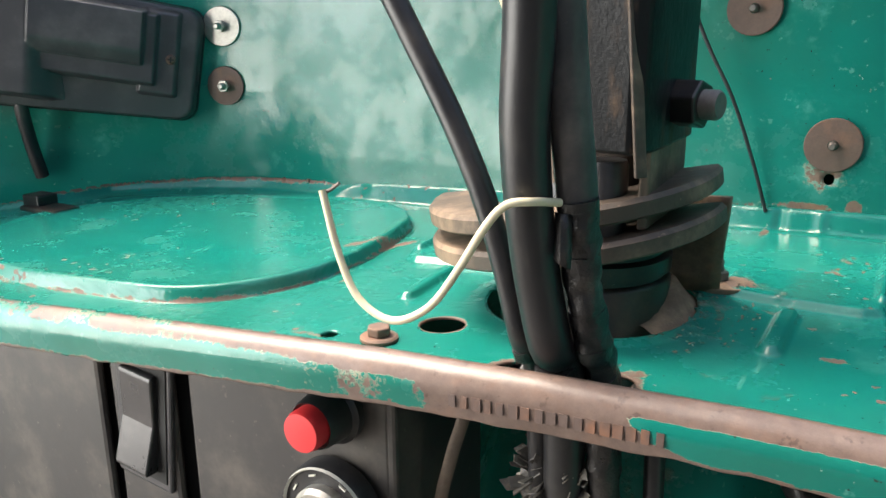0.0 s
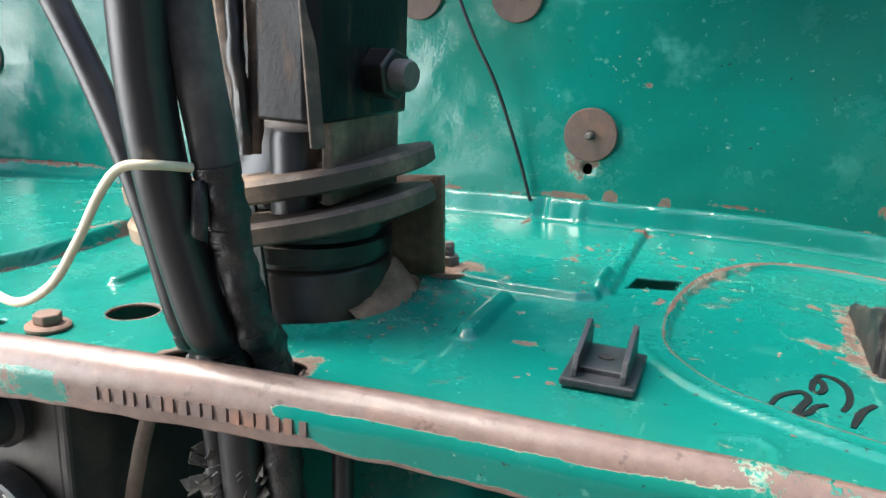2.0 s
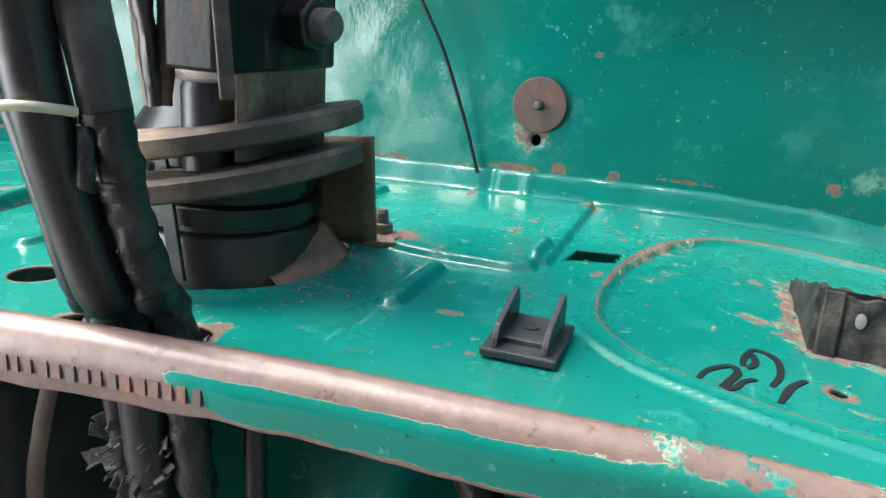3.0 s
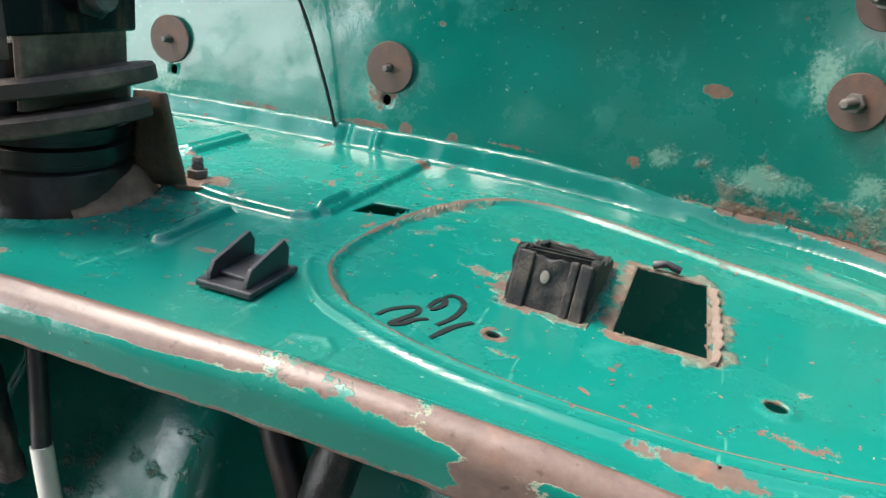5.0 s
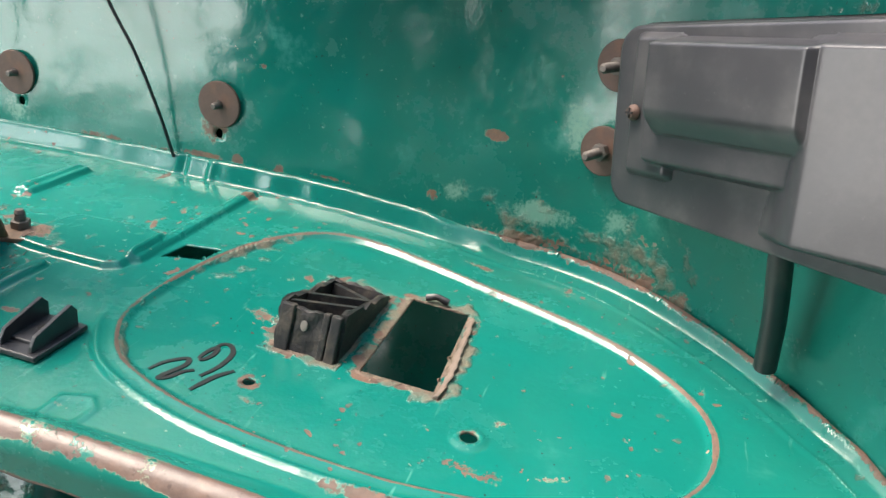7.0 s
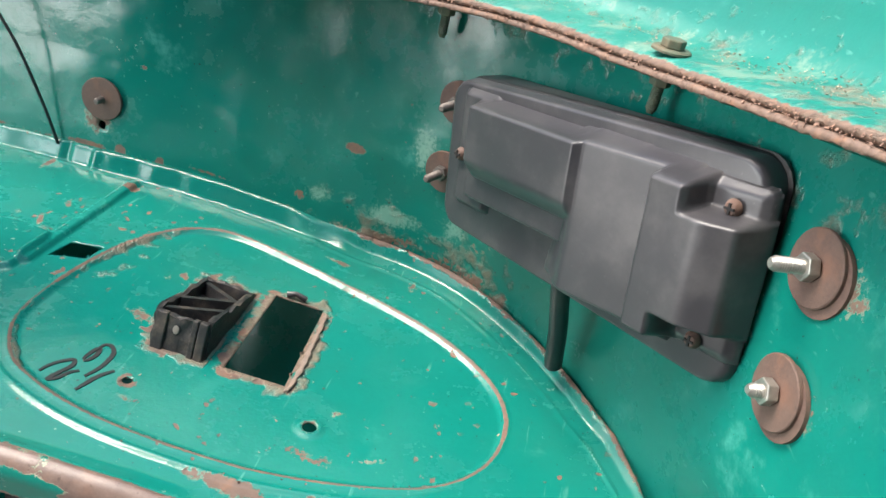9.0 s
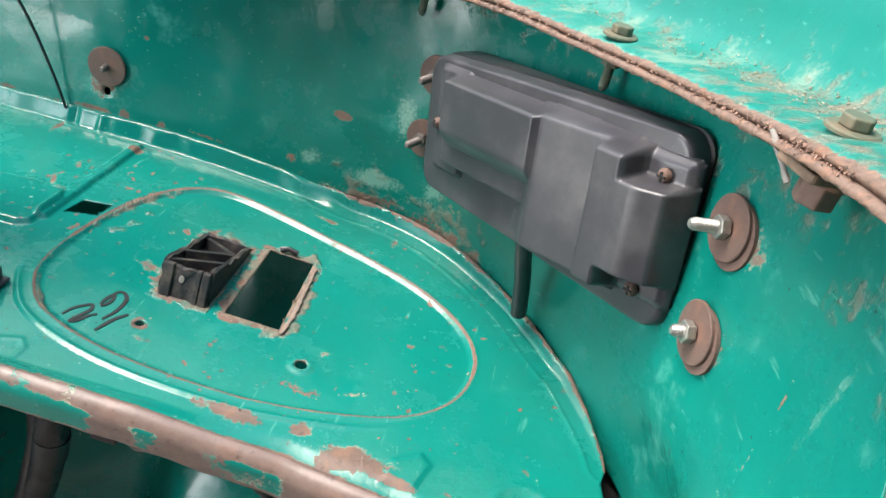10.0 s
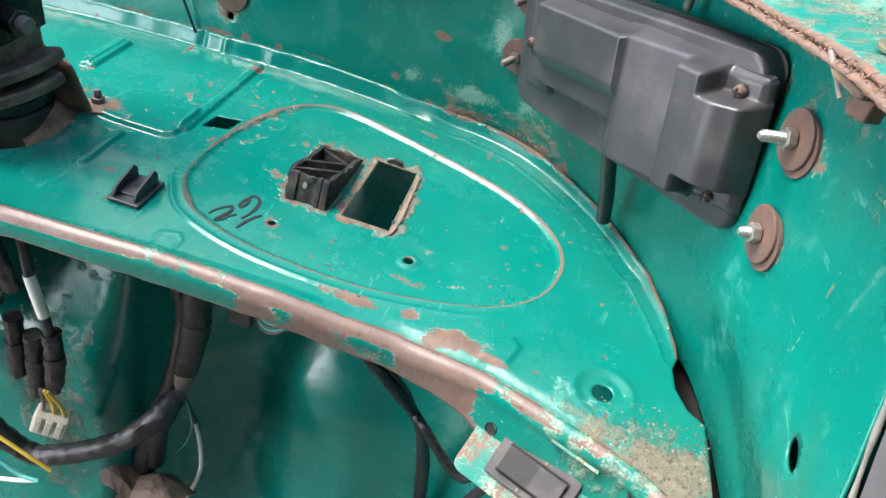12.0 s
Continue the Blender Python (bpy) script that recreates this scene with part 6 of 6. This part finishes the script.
# ---------- grey side flap beyond the wall's raked end ----------
def side_flap():
    t = thing("side_flap", "grey vinyl side flap with a worn rubber edge", "side flap")
    bm = bmesh.new()
    rows = []
    for z in (0.55, 0.34, 0.22, 0.10, 0.0, -0.15, -0.60):
        y = -0.352 - (0.22 - max(z, -0.05)) * 0.62
        rows.append([bm.verts.new(p) for p in ((0.619, y - 0.003, z), (0.627, y - 0.018, z), (0.640, y - 0.75, z), (0.644, y - 0.75, z), (0.631, y - 0.016, z), (0.623, y + 0.004, z))])
    for a, b in zip(rows, rows[1:]):
        for i in range(6):
            bm.faces.new((a[i], a[(i + 1) % 6], b[(i + 1) % 6], b[i]))
    bm.faces.new(rows[0]), bm.faces.new(rows[-1][::-1])
    part("flap_sheet", bm, M_VINYL, t, "", True)
    edge = [(0.6165, -0.3535 - (0.22 - z) * 0.62, z) for z in (0.34, 0.22, 0.10, 0.0, -0.05)]
    part("flap_edge", tube(edge, 0.0015, 10, 14, 0.7), M_FLAPEDGE, t, "worn grey rubber edge", True)


M_FLAPEDGE = plain("worn_rubber_edge", (0.17, 0.17, 0.15), 0.7, 0, 0.5, 200, 0.4)
M_VINYL = dusty_black("grey_vinyl", (0.055, 0.055, 0.058), (0.15, 0.145, 0.14), 0.4, 0.6, 14, 0.15)
side_flap()


# ---------- added skin that closes the front and stops light through the wall's holes ---
def outer_skin():
    tang = np.gradient(WALL, axis=0)
    tang /= np.linalg.norm(tang, axis=1)[:, None]
    out = WALL - np.c_[tang[:, 1], -tang[:, 0]] * 0.05
    levels = np.linspace(-0.62, 0.25, 12)
    verts = np.concatenate([np.c_[out, np.full(len(out), z)] for z in levels])
    ob = sheet_mesh("wall_outer", verts, grid_faces(len(levels), len(out)), {}, M_LOWER, None, 0.0016)
    tagged(ob, "plain green skin added behind the front wall to block light", "wall", kind="structure")


outer_skin()


def seam_shade():
    """Added black strip: shade under the gap between the tray's edge and the curved wall."""
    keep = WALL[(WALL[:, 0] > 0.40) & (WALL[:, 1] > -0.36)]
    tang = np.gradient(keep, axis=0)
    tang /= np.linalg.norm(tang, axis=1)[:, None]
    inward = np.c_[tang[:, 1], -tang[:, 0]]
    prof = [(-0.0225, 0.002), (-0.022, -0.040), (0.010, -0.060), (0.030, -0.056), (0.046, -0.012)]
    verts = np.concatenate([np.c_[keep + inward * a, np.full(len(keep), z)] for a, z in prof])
    ob = sheet_mesh("trim_seam_shade", verts, grid_faces(len(prof), len(keep)), {}, M_DARK, None, 0.0012)
    tagged(ob, "black strip added as shade in the gap behind the edge of the tray", "channel", kind="structure")


seam_shade()


# ---------- loose rust and grit ----------
def chip_stuff(name, label, category, places, material, seed, small, large, flat=0.5):
    """Many small irregular chips in one mesh."""
    rnd = random.Random(seed)
    verts, faces = [], []
    for p, up in places:
        turn = axis_turn((up[0] + rnd.uniform(-0.5, 0.5), up[1] + rnd.uniform(-0.5, 0.5), up[2] + rnd.uniform(-0.5, 0.5))) @ Matrix.Rotation(rnd.uniform(0, 6.3), 3, "Z")
        a, b, c = rnd.uniform(small, large), rnd.uniform(small, large) * 0.7, rnd.uniform(small, large) * flat * 0.5
        k = len(verts)
        for sx, sy, sz in [(i, j, k2) for i in (-1, 1) for j in (-1, 1) for k2 in (-1, 1)]:
            q = turn @ Vector((sx * a * rnd.uniform(0.5, 1), sy * b * rnd.uniform(0.5, 1), sz * c * rnd.uniform(0.4, 1)))
            verts.append(Vector(p) + q)
        faces += [tuple(k + i for i in f) for f in ((0, 1, 3, 2), (4, 6, 7, 5), (0, 4, 5, 1), (2, 3, 7, 6), (0, 2, 6, 4), (1, 5, 7, 3))]
    mesh = bpy.data.meshes.new(name)
    mesh.from_pydata(verts, [], faces)
    mesh.materials.append(material)
    return tagged(new(name, mesh), label, category, kind="stuff")


def island_mix(name, low, high, rough=0.9):
    n = Nodes(name)
    pick = n.tree.nodes.new("ShaderNodeNewGeometry").outputs["Random Per Island"]
    return n.finish(n.mix(n.math("ADD", n.math("MULTIPLY", pick, 0.8), n.math("MULTIPLY", n.noise(300), 0.3)), low, high), rough, 0.0, n.bump(n.noise(400), 0.4, 0.0005))


M_CRUST = island_mix("rust_crust", (0.055, 0.032, 0.024), (0.32, 0.19, 0.135))
M_GRIT = island_mix("corner_grit", (0.022, 0.017, 0.013), (0.27, 0.21, 0.15))


def scatter_crust():
    rnd = random.Random(12)
    run = WALL[(WALL[:, 0] > 0.12) & (WALL[:, 1] > -0.33)]
    places = []
    for _ in range(1100):
        i = rnd.uniform(0, len(run) - 2)
        p = run[int(i)] + (run[int(i) + 1] - run[int(i)]) * (i % 1)
        q, n = near_wall(p[0], p[1])
        wide = float(np.interp(-p[1], [0.05, 0.20, 0.40], [0.0, 0.010, 0.012]))
        z = float(flange_height(np.array([p[0]]), np.array([p[1]]))[0])
        inn = wide + rnd.gauss(0.0245, 0.0012)
        up = rnd.uniform(0.0002, 0.0052)
        places.append(((p[0] + n[0] * inn, p[1] + n[1] * inn, z + up), (n[0], n[1], 0.6)))
    chip_stuff("rust_crust", "crumbling brown rust crust along the bolted seam", "rust crust", places, M_CRUST, 5, 0.0003, 0.0010)


scatter_crust()


def scatter_flange_dirt():
    """Crumbs of dried mud lying along the top of the flange."""
    rnd = random.Random(21)
    run = WALL[(WALL[:, 0] > 0.30) & (WALL[:, 1] > -0.38)]
    places = []
    while len(places) < 900:
        p = run[rnd.randrange(len(run))]
        if rnd.random() > float(np.interp(-p[1], [-0.05, 0.10, 0.25], [0.12, 0.45, 1.0])):
            continue
        q, n = near_wall(p[0], p[1])
        z = float(flange_height(np.array([p[0]]), np.array([p[1]]))[0])
        inn = rnd.gauss(-0.012, 0.010)
        if -0.026 < inn < 0.016:
            places.append(((p[0] + n[0] * inn, p[1] + n[1] * inn, z + float(np.interp(inn, [-0.024, -0.016, -0.004, 0.018], [0.017, 0.0135, 0.012, 0.0085])) + 0.0006), (0, 0, 1)))
    chip_stuff("flange_dirt", "crumbs of dried beige mud along the flange", "dirt", places, M_MUD, 9, 0.0002, 0.0010, 0.7)


M_MUD = island_mix("dried_mud", (0.10, 0.080, 0.055), (0.46, 0.40, 0.30))
scatter_flange_dirt()


def scatter_grit():
    rnd = random.Random(8)
    spots = []
    while len(spots) < 420:
        x, y = rnd.gauss(0.582, 0.026), rnd.gauss(-0.287, 0.020)
        if float(np.interp(x, LIP_X, LIP_Y)) + 0.002 < y < -0.245 and x < 0.611:
            spots.append((x, y))
    for _ in range(160):
        a, r = radians(rnd.uniform(-40, 110)), rnd.uniform(0.056, 0.085)
        spots.append((r * math.cos(a), -0.157 + r * math.sin(a)))
    for _ in range(90):
        x, y = rnd.uniform(0.18, 0.50), rnd.uniform(-0.235, 0.0)
        if not (0.25 < x < 0.35 and y > -0.15):
            spots.append((x, y))
    x, y = np.array(spots).T
    places = [((p, q, r + 0.0002), (0, 0, 1)) for p, q, r in zip(x.tolist(), y.tolist(), tray_height(x, y).tolist())]
    chip_stuff("corner_grit", "gritty brown dirt and paint flakes lying on the tray", "dirt", places, M_GRIT, 6, 0.0002, 0.0014)


scatter_grit()
